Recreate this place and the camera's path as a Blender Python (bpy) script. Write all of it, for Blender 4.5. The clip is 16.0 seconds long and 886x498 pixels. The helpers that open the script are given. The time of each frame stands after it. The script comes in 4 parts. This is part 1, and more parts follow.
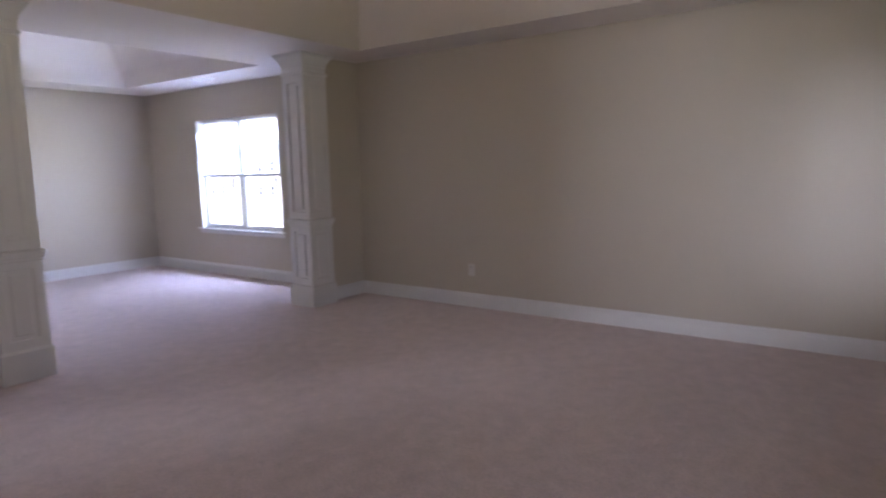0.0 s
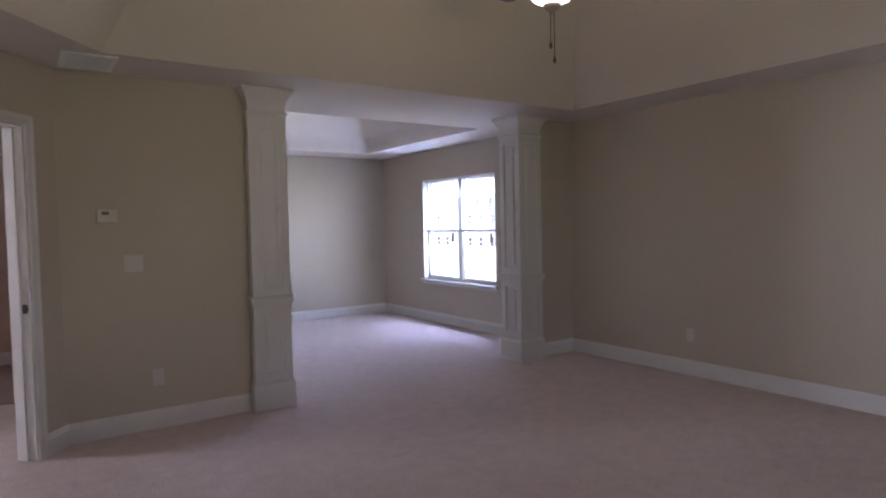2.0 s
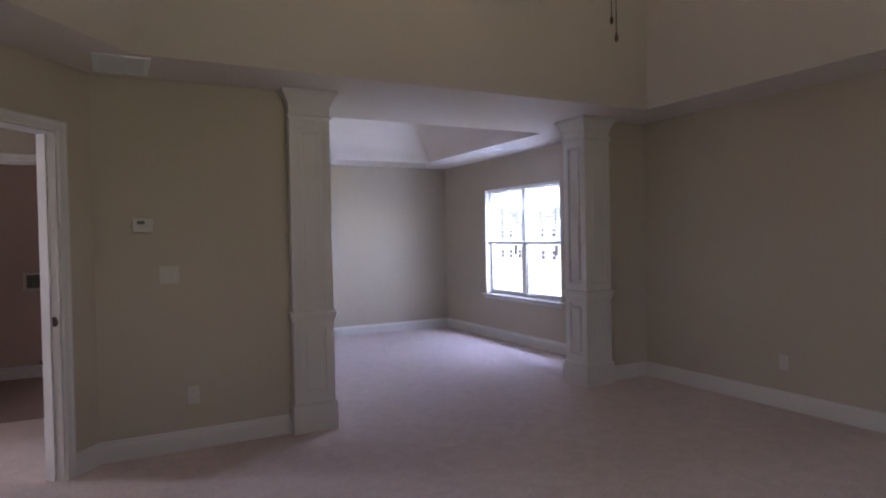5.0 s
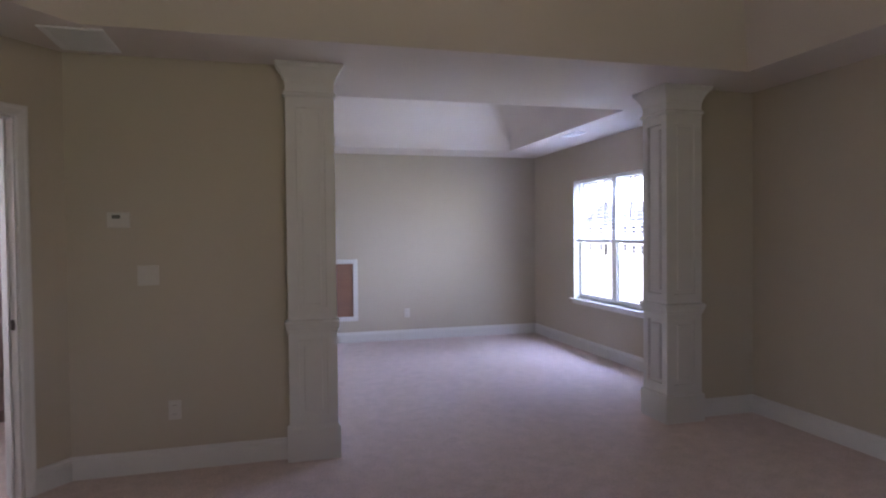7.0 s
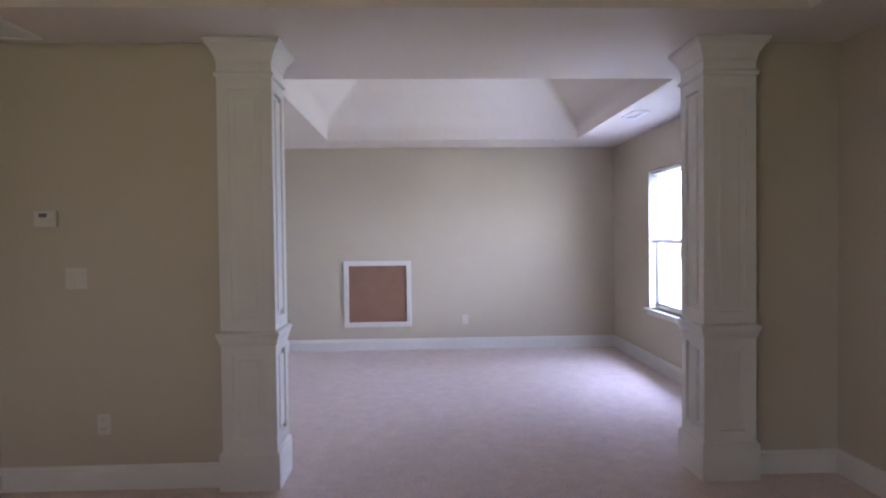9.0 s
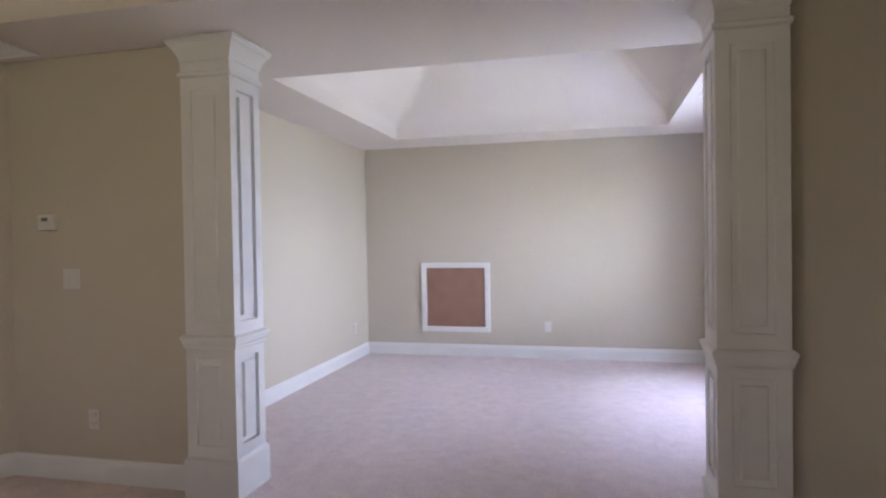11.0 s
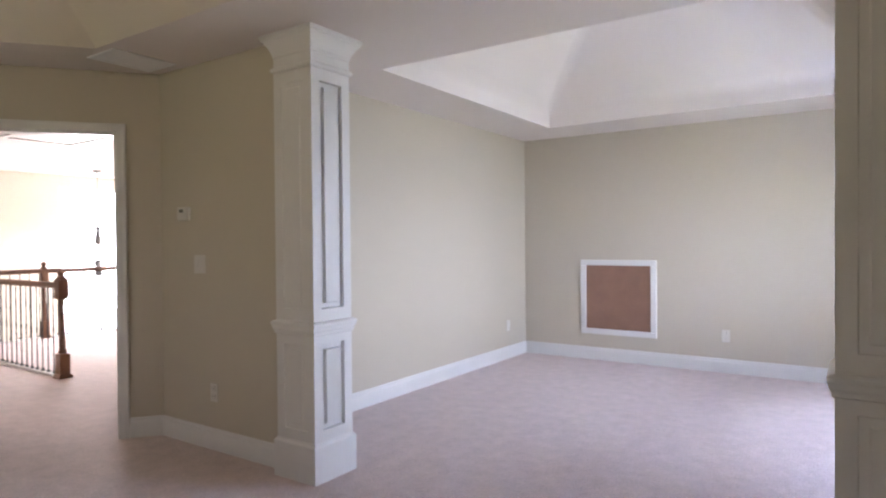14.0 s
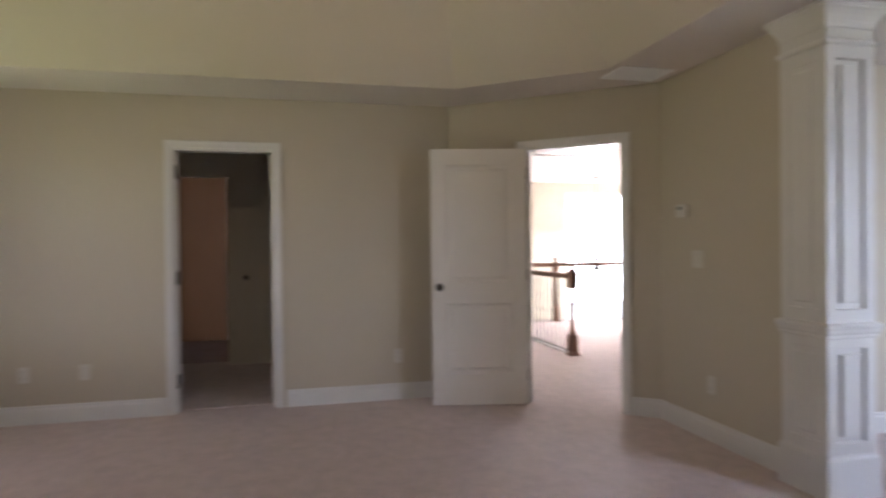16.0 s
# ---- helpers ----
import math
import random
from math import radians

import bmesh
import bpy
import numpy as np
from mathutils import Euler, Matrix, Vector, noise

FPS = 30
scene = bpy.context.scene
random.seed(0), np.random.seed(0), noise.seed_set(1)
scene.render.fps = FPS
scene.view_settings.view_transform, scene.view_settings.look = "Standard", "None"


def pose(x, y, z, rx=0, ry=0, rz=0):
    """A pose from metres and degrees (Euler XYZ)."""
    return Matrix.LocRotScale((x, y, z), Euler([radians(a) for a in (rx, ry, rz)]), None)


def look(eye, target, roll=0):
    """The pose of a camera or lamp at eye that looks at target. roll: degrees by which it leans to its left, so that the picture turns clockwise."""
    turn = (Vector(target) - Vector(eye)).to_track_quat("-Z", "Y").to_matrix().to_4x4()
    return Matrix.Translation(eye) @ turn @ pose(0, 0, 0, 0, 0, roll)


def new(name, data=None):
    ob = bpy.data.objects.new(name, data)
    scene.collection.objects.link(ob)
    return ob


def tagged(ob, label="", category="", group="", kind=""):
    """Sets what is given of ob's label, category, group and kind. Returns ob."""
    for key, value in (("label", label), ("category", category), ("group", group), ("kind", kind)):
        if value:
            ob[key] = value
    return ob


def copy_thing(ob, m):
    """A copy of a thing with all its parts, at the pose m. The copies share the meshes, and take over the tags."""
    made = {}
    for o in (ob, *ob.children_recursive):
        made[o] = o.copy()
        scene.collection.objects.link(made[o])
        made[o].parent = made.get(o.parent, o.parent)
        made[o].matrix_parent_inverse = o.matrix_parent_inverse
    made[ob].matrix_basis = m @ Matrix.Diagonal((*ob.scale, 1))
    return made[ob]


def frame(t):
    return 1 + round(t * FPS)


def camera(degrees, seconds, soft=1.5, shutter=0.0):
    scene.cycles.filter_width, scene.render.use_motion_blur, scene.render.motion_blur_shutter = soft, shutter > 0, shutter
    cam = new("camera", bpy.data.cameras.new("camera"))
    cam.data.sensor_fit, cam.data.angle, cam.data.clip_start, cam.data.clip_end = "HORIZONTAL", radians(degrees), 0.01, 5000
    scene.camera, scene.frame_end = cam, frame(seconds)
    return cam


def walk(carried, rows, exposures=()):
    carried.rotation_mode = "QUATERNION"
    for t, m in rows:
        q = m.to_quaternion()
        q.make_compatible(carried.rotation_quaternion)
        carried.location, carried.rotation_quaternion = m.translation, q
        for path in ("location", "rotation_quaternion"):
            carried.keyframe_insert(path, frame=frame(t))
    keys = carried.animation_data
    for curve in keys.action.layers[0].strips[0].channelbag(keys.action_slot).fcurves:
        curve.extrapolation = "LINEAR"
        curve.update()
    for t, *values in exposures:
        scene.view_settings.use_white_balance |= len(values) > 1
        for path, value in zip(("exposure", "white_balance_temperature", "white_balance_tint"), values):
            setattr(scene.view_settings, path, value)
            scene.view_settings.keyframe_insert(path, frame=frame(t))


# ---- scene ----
cam = camera(71.0, 16.0, soft=2.1, shutter=0.5)
PATH = [
    (0, (-2.839, -4.565, 1.345), (-1.229, -3.408, 1.083), -1.3),
    (0.5, (-2.787, -4.592, 1.361), (-1.356, -3.214, 1.125), -1.4),
    (1, (-2.789, -4.63, 1.39), (-1.491, -3.12, 1.198), -1.5),
    (1.5, (-2.791, -4.631, 1.378), (-1.587, -3.038, 1.255), -1.2),
    (2, (-2.813, -4.631, 1.392), (-1.679, -2.985, 1.311), -1.2),
    (2.5, (-2.815, -4.634, 1.389), (-1.738, -2.95, 1.332), -0.9),
    (3, (-2.821, -4.633, 1.393), (-1.78, -2.926, 1.345), -0.8),
    (3.5, (-2.815, -4.634, 1.366), (-1.801, -2.91, 1.327), -0.9),
    (5.8, (-2.112, -4.182, 1.382), (-1.325, -2.344, 1.341), -0.9),
    (6, (-2.015, -4.153, 1.387), (-1.286, -2.291, 1.344), -0.8),
    (6.5, (-1.752, -4.047, 1.372), (-1.14, -2.143, 1.328), -0.7),
    (7, (-1.442, -3.898, 1.386), (-0.914, -1.97, 1.34), -0.6),
    (7.5, (-1.119, -3.792, 1.375), (-0.684, -1.84, 1.333), -0.6),
    (8, (-0.816, -3.675, 1.37), (-0.533, -1.695, 1.325), -0.7),
    (10.5, (0.519, -2.992, 1.378), (0.25, -1.011, 1.34), -0.7),
    (11, (0.777, -2.895, 1.362), (0.303, -0.952, 1.329), -0.9),
    (11.5, (0.912, -2.719, 1.357), (0.266, -0.826, 1.325), -0.8),
    (12, (0.972, -2.517, 1.364), (0.223, -0.662, 1.329), -0.7),
    (12.5, (1.044, -2.408, 1.339), (0.234, -0.579, 1.306), -0.6),
    (13, (1.179, -2.315, 1.339), (0.258, -0.54, 1.309), -0.7),
    (13.5, (1.29, -2.275, 1.331), (0.248, -0.568, 1.299), -0.6),
    (14, (1.36, -2.342, 1.302), (0.239, -0.686, 1.275), -0.5),
    (14.5, (1.394, -2.43, 1.295), (0.149, -0.865, 1.272), -0.5),
    (15, (1.393, -2.435, 1.293), (-0.107, -1.112, 1.276), -0.6),
    (15.5, (1.4, -2.457, 1.287), (-0.362, -1.511, 1.266), -0.7),
    (16, (1.435, -2.53, 1.277), (-0.508, -2.057, 1.263), -0.6),
]
EXPOSURES = [(0, 2.15, 5620, 24), (0.6, 2.21, 5620, 24), (1.3, 2.06, 5620, 24), (2, 1.84, 5640, 24), (3.5, 1.59, 5660, 24), (6.2, 1.60, 5700, 23), (8, 1.88, 5770, 22), (10.3, 2.25, 5920, 20), (12, 2.49, 6080, 18), (14.5, 2.37, 6110, 17), (16, 2.27, 6120, 16)]
walk(cam, [(t, look(eye, target, roll)) for t, eye, target, roll in PATH], EXPOSURES)

# ---------------------------------------------------------------- light
world = bpy.data.worlds.new("sky_world")
scene.world = world
world.use_nodes = True
_wn = world.node_tree.nodes
_sky = _wn.new("ShaderNodeTexSky")
_sky.sky_type = 'NISHITA'
_sky.sun_disc = False
_sky.sun_elevation = radians(48)
_sky.sun_rotation = radians(342)
world.node_tree.links.new(_sky.outputs[0], _wn["Background"].inputs[0])
_wn["Background"].inputs[1].default_value = 0.05


def lamp(name, kind, m, energy, color, size=(1, 1), angle=0.0, spread=180):
    data = bpy.data.lights.new(name, kind)
    data.energy, data.color = energy, color
    if kind == 'AREA':
        data.shape, data.size, data.size_y = 'RECTANGLE', size[0], size[1]
        data.spread = radians(spread)
    if kind == 'SUN':
        data.angle = radians(angle)
    if kind == 'POINT':
        data.shadow_soft_size = size[0]
    ob = new(name, data)
    ob.matrix_world = m
    return ob


# sun stands behind the house: no window lets it straight in
lamp("sun", 'SUN', look((0, 0, 20), (2, -6, 13)), 5.0, (1.0, 0.95, 0.88), angle=0.5)


def window_light(name, x, y, z, inward, w, h, sky, sky_color, lawn, lawn_color, spread, tilt):
    """Daylight of one window opening: sky light falling in from above, lawn light thrown up from below."""
    ix, iy = inward
    for tag, dz, energy, color, zz in (("sky", -tilt[0], sky, sky_color, z + h / 4), ("lawn", tilt[1], lawn, lawn_color, z - h / 4)):
        lamp(name + "_" + tag, 'AREA', look((x, y, zz), (x + ix, y + iy, zz + dz)), energy, color, (w, h / 2 * 0.8), spread=spread)


window_light("sitting_window_light", 2.34, 2.17, 1.31, (-1, 0), 1.60, 1.40, 25.5, (0.58, 0.70, 1.0), 3.9, (0.93, 1.0, 0.60), spread=130, tilt=(1.1, 0.85))
# the part of the sky that stands beyond the window's far side
lamp("sitting_window_light_side", 'AREA', look((2.30, 2.12, 1.31), (1.30, 2.62, 1.26)), 7.6, (0.79, 0.89, 1.0), (0.80, 1.30), spread=140)
for wx, sky_w, lawn_w, lawn_c in ((0.90, 0.06, 0.34, (0.92, 1.0, 0.55)), (-2.20, 0.70, 1.9, (0.93, 1.0, 0.50))):
    window_light("bedroom_window_light", wx, -5.26, 1.31, (0, 1), 0.85, 1.38, sky_w, (1.0, 0.86, 0.84), lawn_w, lawn_c, spread=120, tilt=(1.1, 1.1))
window_light("foyer_window_light", -9.67, 3.4, 0.6, (1, -0.1), 1.4, 3.0, 118.0, (1.0, 0.98, 0.97), 9.0, (1.0, 0.98, 0.95), spread=180, tilt=(1.25, 0.55))
# added fill lamp in an unseen opening, brightens the room behind the closet
lamp("bath_window_light", 'AREA', look((-6.35, -4.72, 1.4), (-6.35, 0, 1.0)), 0.06, (1.0, 0.84, 0.62), (0.28, 0.45))
# added fill lamp, out of view, brightens the small room across the hall
lamp("small_room_window_light", 'AREA', look((-2.5, 3.37, 1.5), (-2.9, 0, 1.0)), 0.95, (1.0, 0.94, 0.88), (0.45, 0.9))
lamp("fan_bulb", 'POINT', pose(-0.70, -2.506, 2.50), 2.4, (1.0, 0.70, 0.42), (0.05, 0))


# ---------------------------------------------------------------- materials
def material(name, color, rough=0.6, metal=0.0, vary=0.06, scale=3.0, grain=0.0, grain_scale=120.0, bump=0.0, fine=0.5, tint=None):
    """Principled paint with a broad stain and a fine grain, in metres, and a fine relief."""
    m = bpy.data.materials.new(name)
    m.use_nodes = True
    nt = m.node_tree
    n, l = nt.nodes, nt.links
    b = n["Principled BSDF"]
    b.inputs["Roughness"].default_value = rough
    b.inputs["Metallic"].default_value = metal
    geo = n.new("ShaderNodeNewGeometry")
    broad = n.new("ShaderNodeTexNoise")
    broad.inputs["Scale"].default_value = scale
    broad.inputs["Detail"].default_value = 4
    l.new(geo.outputs["Position"], broad.inputs["Vector"])
    ramp = n.new("ShaderNodeMixRGB")
    c2 = tint or [c * (1 - 2 * vary) for c in color]
    ramp.inputs[1].default_value = (*[min(1, c * (1 + vary)) for c in color], 1)
    ramp.inputs[2].default_value = (*c2, 1)
    l.new(broad.outputs["Fac"], ramp.inputs[0])
    out = ramp.outputs[0]
    fine_tex = n.new("ShaderNodeTexNoise")
    fine_tex.inputs["Scale"].default_value = grain_scale
    fine_tex.inputs["Detail"].default_value = 3
    l.new(geo.outputs["Position"], fine_tex.inputs["Vector"])
    if grain:
        mul = n.new("ShaderNodeMixRGB")
        mul.blend_type = 'MULTIPLY'
        mul.inputs[0].default_value = 1.0
        rng = n.new("ShaderNodeMapRange")
        rng.inputs["From Min"].default_value, rng.inputs["From Max"].default_value = 0.3, 0.7
        rng.inputs["To Min"].default_value, rng.inputs["To Max"].default_value = 1 - grain, 1.0
        l.new(fine_tex.outputs["Fac"], rng.inputs["Value"])
        l.new(out, mul.inputs[1])
        l.new(rng.outputs[0], mul.inputs[2])
        out = mul.outputs[0]
    l.new(out, b.inputs["Base Color"])
    if bump:
        bp = n.new("ShaderNodeBump")
        bp.inputs["Strength"].default_value = fine
        bp.inputs["Distance"].default_value = bump
        l.new(fine_tex.outputs["Fac"], bp.inputs["Height"])
        l.new(bp.outputs[0], b.inputs["Normal"])
    return m


def carpet_material():
    m = bpy.data.materials.new("plush_carpet")
    m.use_nodes = True
    n, l = m.node_tree.nodes, m.node_tree.links
    b = n["Principled BSDF"]
    b.inputs["Roughness"].default_value = 0.95
    b.inputs["Sheen Weight"].default_value = 0.25
    b.inputs["Specular IOR Level"].default_value = 0.1
    geo = n.new("ShaderNodeNewGeometry")

    def tex(scale, detail, rough=0.6):
        t = n.new("ShaderNodeTexNoise")
        t.inputs["Scale"].default_value = scale
        t.inputs["Detail"].default_value = detail
        t.inputs["Roughness"].default_value = rough
        l.new(geo.outputs["Position"], t.inputs["Vector"])
        return t
    patch, tread, tuft = tex(1.6, 5), tex(9.0, 6, 0.7), tex(85.0, 3)
    mix = n.new("ShaderNodeMixRGB")
    mix.inputs[1].default_value = (0.685, 0.565, 0.54, 1)
    mix.inputs[2].default_value = (0.60, 0.495, 0.47, 1)
    l.new(patch.outputs["Fac"], mix.inputs[0])
    last = mix.outputs[0]
    for t, lo, a, c in ((tread, 0.91, 0.36, 0.66), (tuft, 0.80, 0.32, 0.62)):
        rng = n.new("ShaderNodeMapRange")
        rng.inputs["From Min"].default_value, rng.inputs["From Max"].default_value = a, c
        rng.inputs["To Min"].default_value, rng.inputs["To Max"].default_value = lo, 1.08
        l.new(t.outputs["Fac"], rng.inputs["Value"])
        mul = n.new("ShaderNodeMixRGB")
        mul.blend_type = 'MULTIPLY'
        mul.inputs[0].default_value = 1
        l.new(last, mul.inputs[1])
        l.new(rng.outputs[0], mul.inputs[2])
        last = mul.outputs[0]
    l.new(last, b.inputs["Base Color"])
    add = n.new("ShaderNodeMath")
    add.operation = 'ADD'
    l.new(tread.outputs["Fac"], add.inputs[0])
    l.new(tuft.outputs["Fac"], add.inputs[1])
    bp = n.new("ShaderNodeBump")
    bp.inputs["Strength"].default_value = 0.8
    bp.inputs["Distance"].default_value = 0.012
    l.new(add.outputs[0], bp.inputs["Height"])
    l.new(bp.outputs[0], b.inputs["Normal"])
    return m


def glow_material(name, color, strength):
    m = bpy.data.materials.new(name)
    m.use_nodes = True
    b = m.node_tree.nodes["Principled BSDF"]
    b.inputs["Base Color"].default_value = (*color, 1)
    b.inputs["Emission Color"].default_value = (*color, 1)
    b.inputs["Emission Strength"].default_value = strength
    return m


def glass_material(name):
    m = bpy.data.materials.new(name)
    m.use_nodes = True
    n, l = m.node_tree.nodes, m.node_tree.links
    n.clear()
    out = n.new("ShaderNodeOutputMaterial")
    mix = n.new("ShaderNodeMixShader")
    tr = n.new("ShaderNodeBsdfTransparent")
    gl = n.new("ShaderNodeBsdfGlossy")
    gl.inputs["Roughness"].default_value = 0.02
    lw = n.new("ShaderNodeLayerWeight")
    lw.inputs["Blend"].default_value = 0.5
    pw = n.new("ShaderNodeMath")
    pw.operation = 'POWER'
    pw.inputs[1].default_value = 5.0
    ad = n.new("ShaderNodeMath")
    ad.operation = 'MULTIPLY_ADD'
    ad.inputs[1].default_value, ad.inputs[2].default_value = 0.7, 0.04
    l.new(lw.outputs["Facing"], pw.inputs[0])
    l.new(pw.outputs[0], ad.inputs[0])
    l.new(ad.outputs[0], mix.inputs[0])
    l.new(tr.outputs[0], mix.inputs[1])
    l.new(gl.outputs[0], mix.inputs[2])
    l.new(mix.outputs[0], out.inputs[0])
    return m


WALL = material("beige_wall_paint", (0.512, 0.456, 0.366), 0.75, vary=0.025, scale=1.3, grain=0.03, grain_scale=260, bump=0.0015, fine=0.35)
CEIL = material("flat_ceiling_paint", (0.725, 0.665, 0.635), 0.9, vary=0.02, scale=1.1, grain=0.03, grain_scale=180, bump=0.002, fine=0.4)
TRAYTONE = material("darker_warm_tray", (0.63, 0.57, 0.49), 0.9, vary=0.02, scale=1.1, grain=0.03, grain_scale=180, bump=0.002, fine=0.4)
TRIM = material("white_trim_paint", (0.68, 0.665, 0.65), 0.5, vary=0.03, scale=4, grain=0.02, grain_scale=90, bump=0.0006, fine=0.3)
DOORP = material("white_door_paint", (0.74, 0.70, 0.66), 0.45, vary=0.03, scale=3, grain=0.03, grain_scale=150, bump=0.0008, fine=0.4)
PLATE = material("white_plastic", (0.60, 0.57, 0.52), 0.4, vary=0.02, scale=20)
LCD = material("grey_display", (0.13, 0.13, 0.115), 0.35, vary=0.05, scale=40)
SLOT = material("dark_slot", (0.03, 0.03, 0.03), 0.6)
CARPET = carpet_material()
BOARD = material("brown_fibreboard", (0.30, 0.165, 0.112), 0.8, vary=0.10, scale=6, grain=0.25, grain_scale=220, bump=0.002)
BRONZE = material("oil_rubbed_bronze", (0.085, 0.070, 0.060), 0.4, metal=0.8, vary=0.1, scale=30)
NICKEL = material("brushed_nickel", (0.55, 0.46, 0.38), 0.35, metal=0.9, vary=0.05, scale=40)
PEWTER = material("dark_pewter", (0.26, 0.25, 0.24), 0.45, metal=0.5, vary=0.1, scale=30)
IRON = material("wrought_iron", (0.07, 0.066, 0.068), 0.5, metal=0.4, vary=0.1, scale=30)
WOOD = material("stained_oak", (0.19, 0.085, 0.045), 0.4, vary=0.2, scale=9, grain=0.3, grain_scale=60, bump=0.001)
BLADE = material("walnut_blade", (0.12, 0.07, 0.045), 0.45, vary=0.2, scale=8, grain=0.25, grain_scale=50)
VINYL = material("white_vinyl", (0.88, 0.88, 0.89), 0.3, vary=0.02, scale=8)
SLATM = material("white_blind_slat", (0.84, 0.85, 0.88), 0.4, vary=0.02, scale=12)
_sn, _sl = SLATM.node_tree.nodes, SLATM.node_tree.links
_tl = _sn.new("ShaderNodeBsdfTranslucent")
_tl.inputs[0].default_value = (0.86, 0.90, 1.0, 1)
_mx = _sn.new("ShaderNodeMixShader")
_mx.inputs[0].default_value = 0.12
_sl.new(_sn["Principled BSDF"].outputs[0], _mx.inputs[1])
_sl.new(_tl.outputs[0], _mx.inputs[2])
_sl.new(_mx.outputs[0], _sn["Material Output"].inputs[0])
STICKER = material("dark_sticker", (0.05, 0.045, 0.045), 0.5, vary=0.2, scale=60)
GLASS = glass_material("window_glass")
BOWL = glow_material("lit_frosted_glass", (1.0, 0.86, 0.66), 1.6)
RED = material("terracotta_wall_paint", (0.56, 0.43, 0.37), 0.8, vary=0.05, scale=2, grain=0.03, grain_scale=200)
CREAM = material("cream_wall_paint", (0.72, 0.67, 0.58), 0.75, vary=0.02, scale=1.3, grain=0.03, grain_scale=260)
TANDOOR = material("tan_painted_door", (0.42, 0.31, 0.27), 0.5, vary=0.04, scale=3)
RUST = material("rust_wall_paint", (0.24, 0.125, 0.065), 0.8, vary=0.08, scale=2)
SIDING = material("neighbour_siding", (0.74, 0.74, 0.74), 0.7, vary=0.04, scale=2)
# shingle grey lightened towards blue: distance haze is in the colour
SHINGLE = material("hazy_grey_shingle", (0.36, 0.37, 0.40), 0.9, vary=0.2, scale=6, grain=0.3, grain_scale=40)
CONCRETE = material("pale_concrete", (0.55, 0.54, 0.52), 0.85, vary=0.08, scale=0.5, grain=0.15, grain_scale=20)
GRASS = material("lawn_grass", (0.09, 0.13, 0.045), 0.95, vary=0.3, scale=0.8, grain=0.4, grain_scale=30)
DARKGLASS = material("dark_window_glass", (0.09, 0.10, 0.12), 0.1, vary=0.1)
DIRT = material("dark_tile_floor", (0.27, 0.19, 0.155), 0.6, vary=0.15, scale=5)


# ---------------------------------------------------------------- mesh helpers
def box(bm, x0, x1, y0, y1, z0, z1, m=None):
    vs = [bm.verts.new((x, y, z)) for z in (z0, z1) for x, y in ((x0, y0), (x1, y0), (x1, y1), (x0, y1))]
    if m is not None:
        for v in vs:
            v.co = m @ v.co
    fs = [(0, 3, 2, 1), (4, 5, 6, 7), (0, 1, 5, 4), (1, 2, 6, 5), (2, 3, 7, 6), (3, 0, 4, 7)]
    return [bm.faces.new([vs[i] for i in f]) for f in fs]


def soft_box(x0, x1, y0, y1, z0, z1, r=0.003, seg=2):
    bm = bmesh.new()
    box(bm, x0, x1, y0, y1, z0, z1)
    bmesh.ops.bevel(bm, geom=list(bm.edges), offset=r, segments=seg, affect='EDGES', profile=0.5)
    return bm


def lathe(points, steps=20, m=None):
    """Turned shape from (radius, height) pairs."""
    bm = bmesh.new()
    rings = []
    for r, z in points:
        rings.append([bm.verts.new((r * math.cos(2 * math.pi * k / steps), r * math.sin(2 * math.pi * k / steps), z)) for k in range(steps)])
    for a, b in zip(rings, rings[1:]):
        for k in range(steps):
            bm.faces.new((a[k], a[(k + 1) % steps], b[(k + 1) % steps], b[k]))
    bm.faces.new(list(reversed(rings[0])))
    bm.faces.new(rings[-1])
    if m is not None:
        bm.transform(m)
    return bm


def link(name, bm, mat, m=None, smooth=False):
    if m is not None:
        bm.transform(m)
    bmesh.ops.recalc_face_normals(bm, faces=bm.faces)
    me = bpy.data.meshes.new(name)
    bm.to_mesh(me)
    bm.free()
    me.materials.append(mat)
    if smooth:
        for p in me.polygons:
            p.use_smooth = True
    return new(name, me)


def part(name, bm, mat, parent, label="", m=None, smooth=False):
    ob = link(name, bm, mat, m, smooth)
    ob.parent = parent
    if label:
        tagged(ob, label)
    return ob


def thing(name, m, label, category, group="", kind=""):
    ob = new(name)
    ob.matrix_world = m
    ob.empty_display_size = 0.1
    return tagged(ob, label, category, group, kind)


def setting(ob, label, category):
    return tagged(ob, label, category, kind="structure")


def run(a, b):
    """Frame along a wall from a to b: x along it, y into the room on its right hand, z up."""
    d = Vector((b[0] - a[0], b[1] - a[1], 0))
    e = d.normalized()
    n = Vector((e.y, -e.x, 0))
    m = Matrix(((e.x, n.x, 0, a[0]), (e.y, n.y, 0, a[1]), (0, 0, 1, 0), (0, 0, 0, 1)))
    return m, d.length


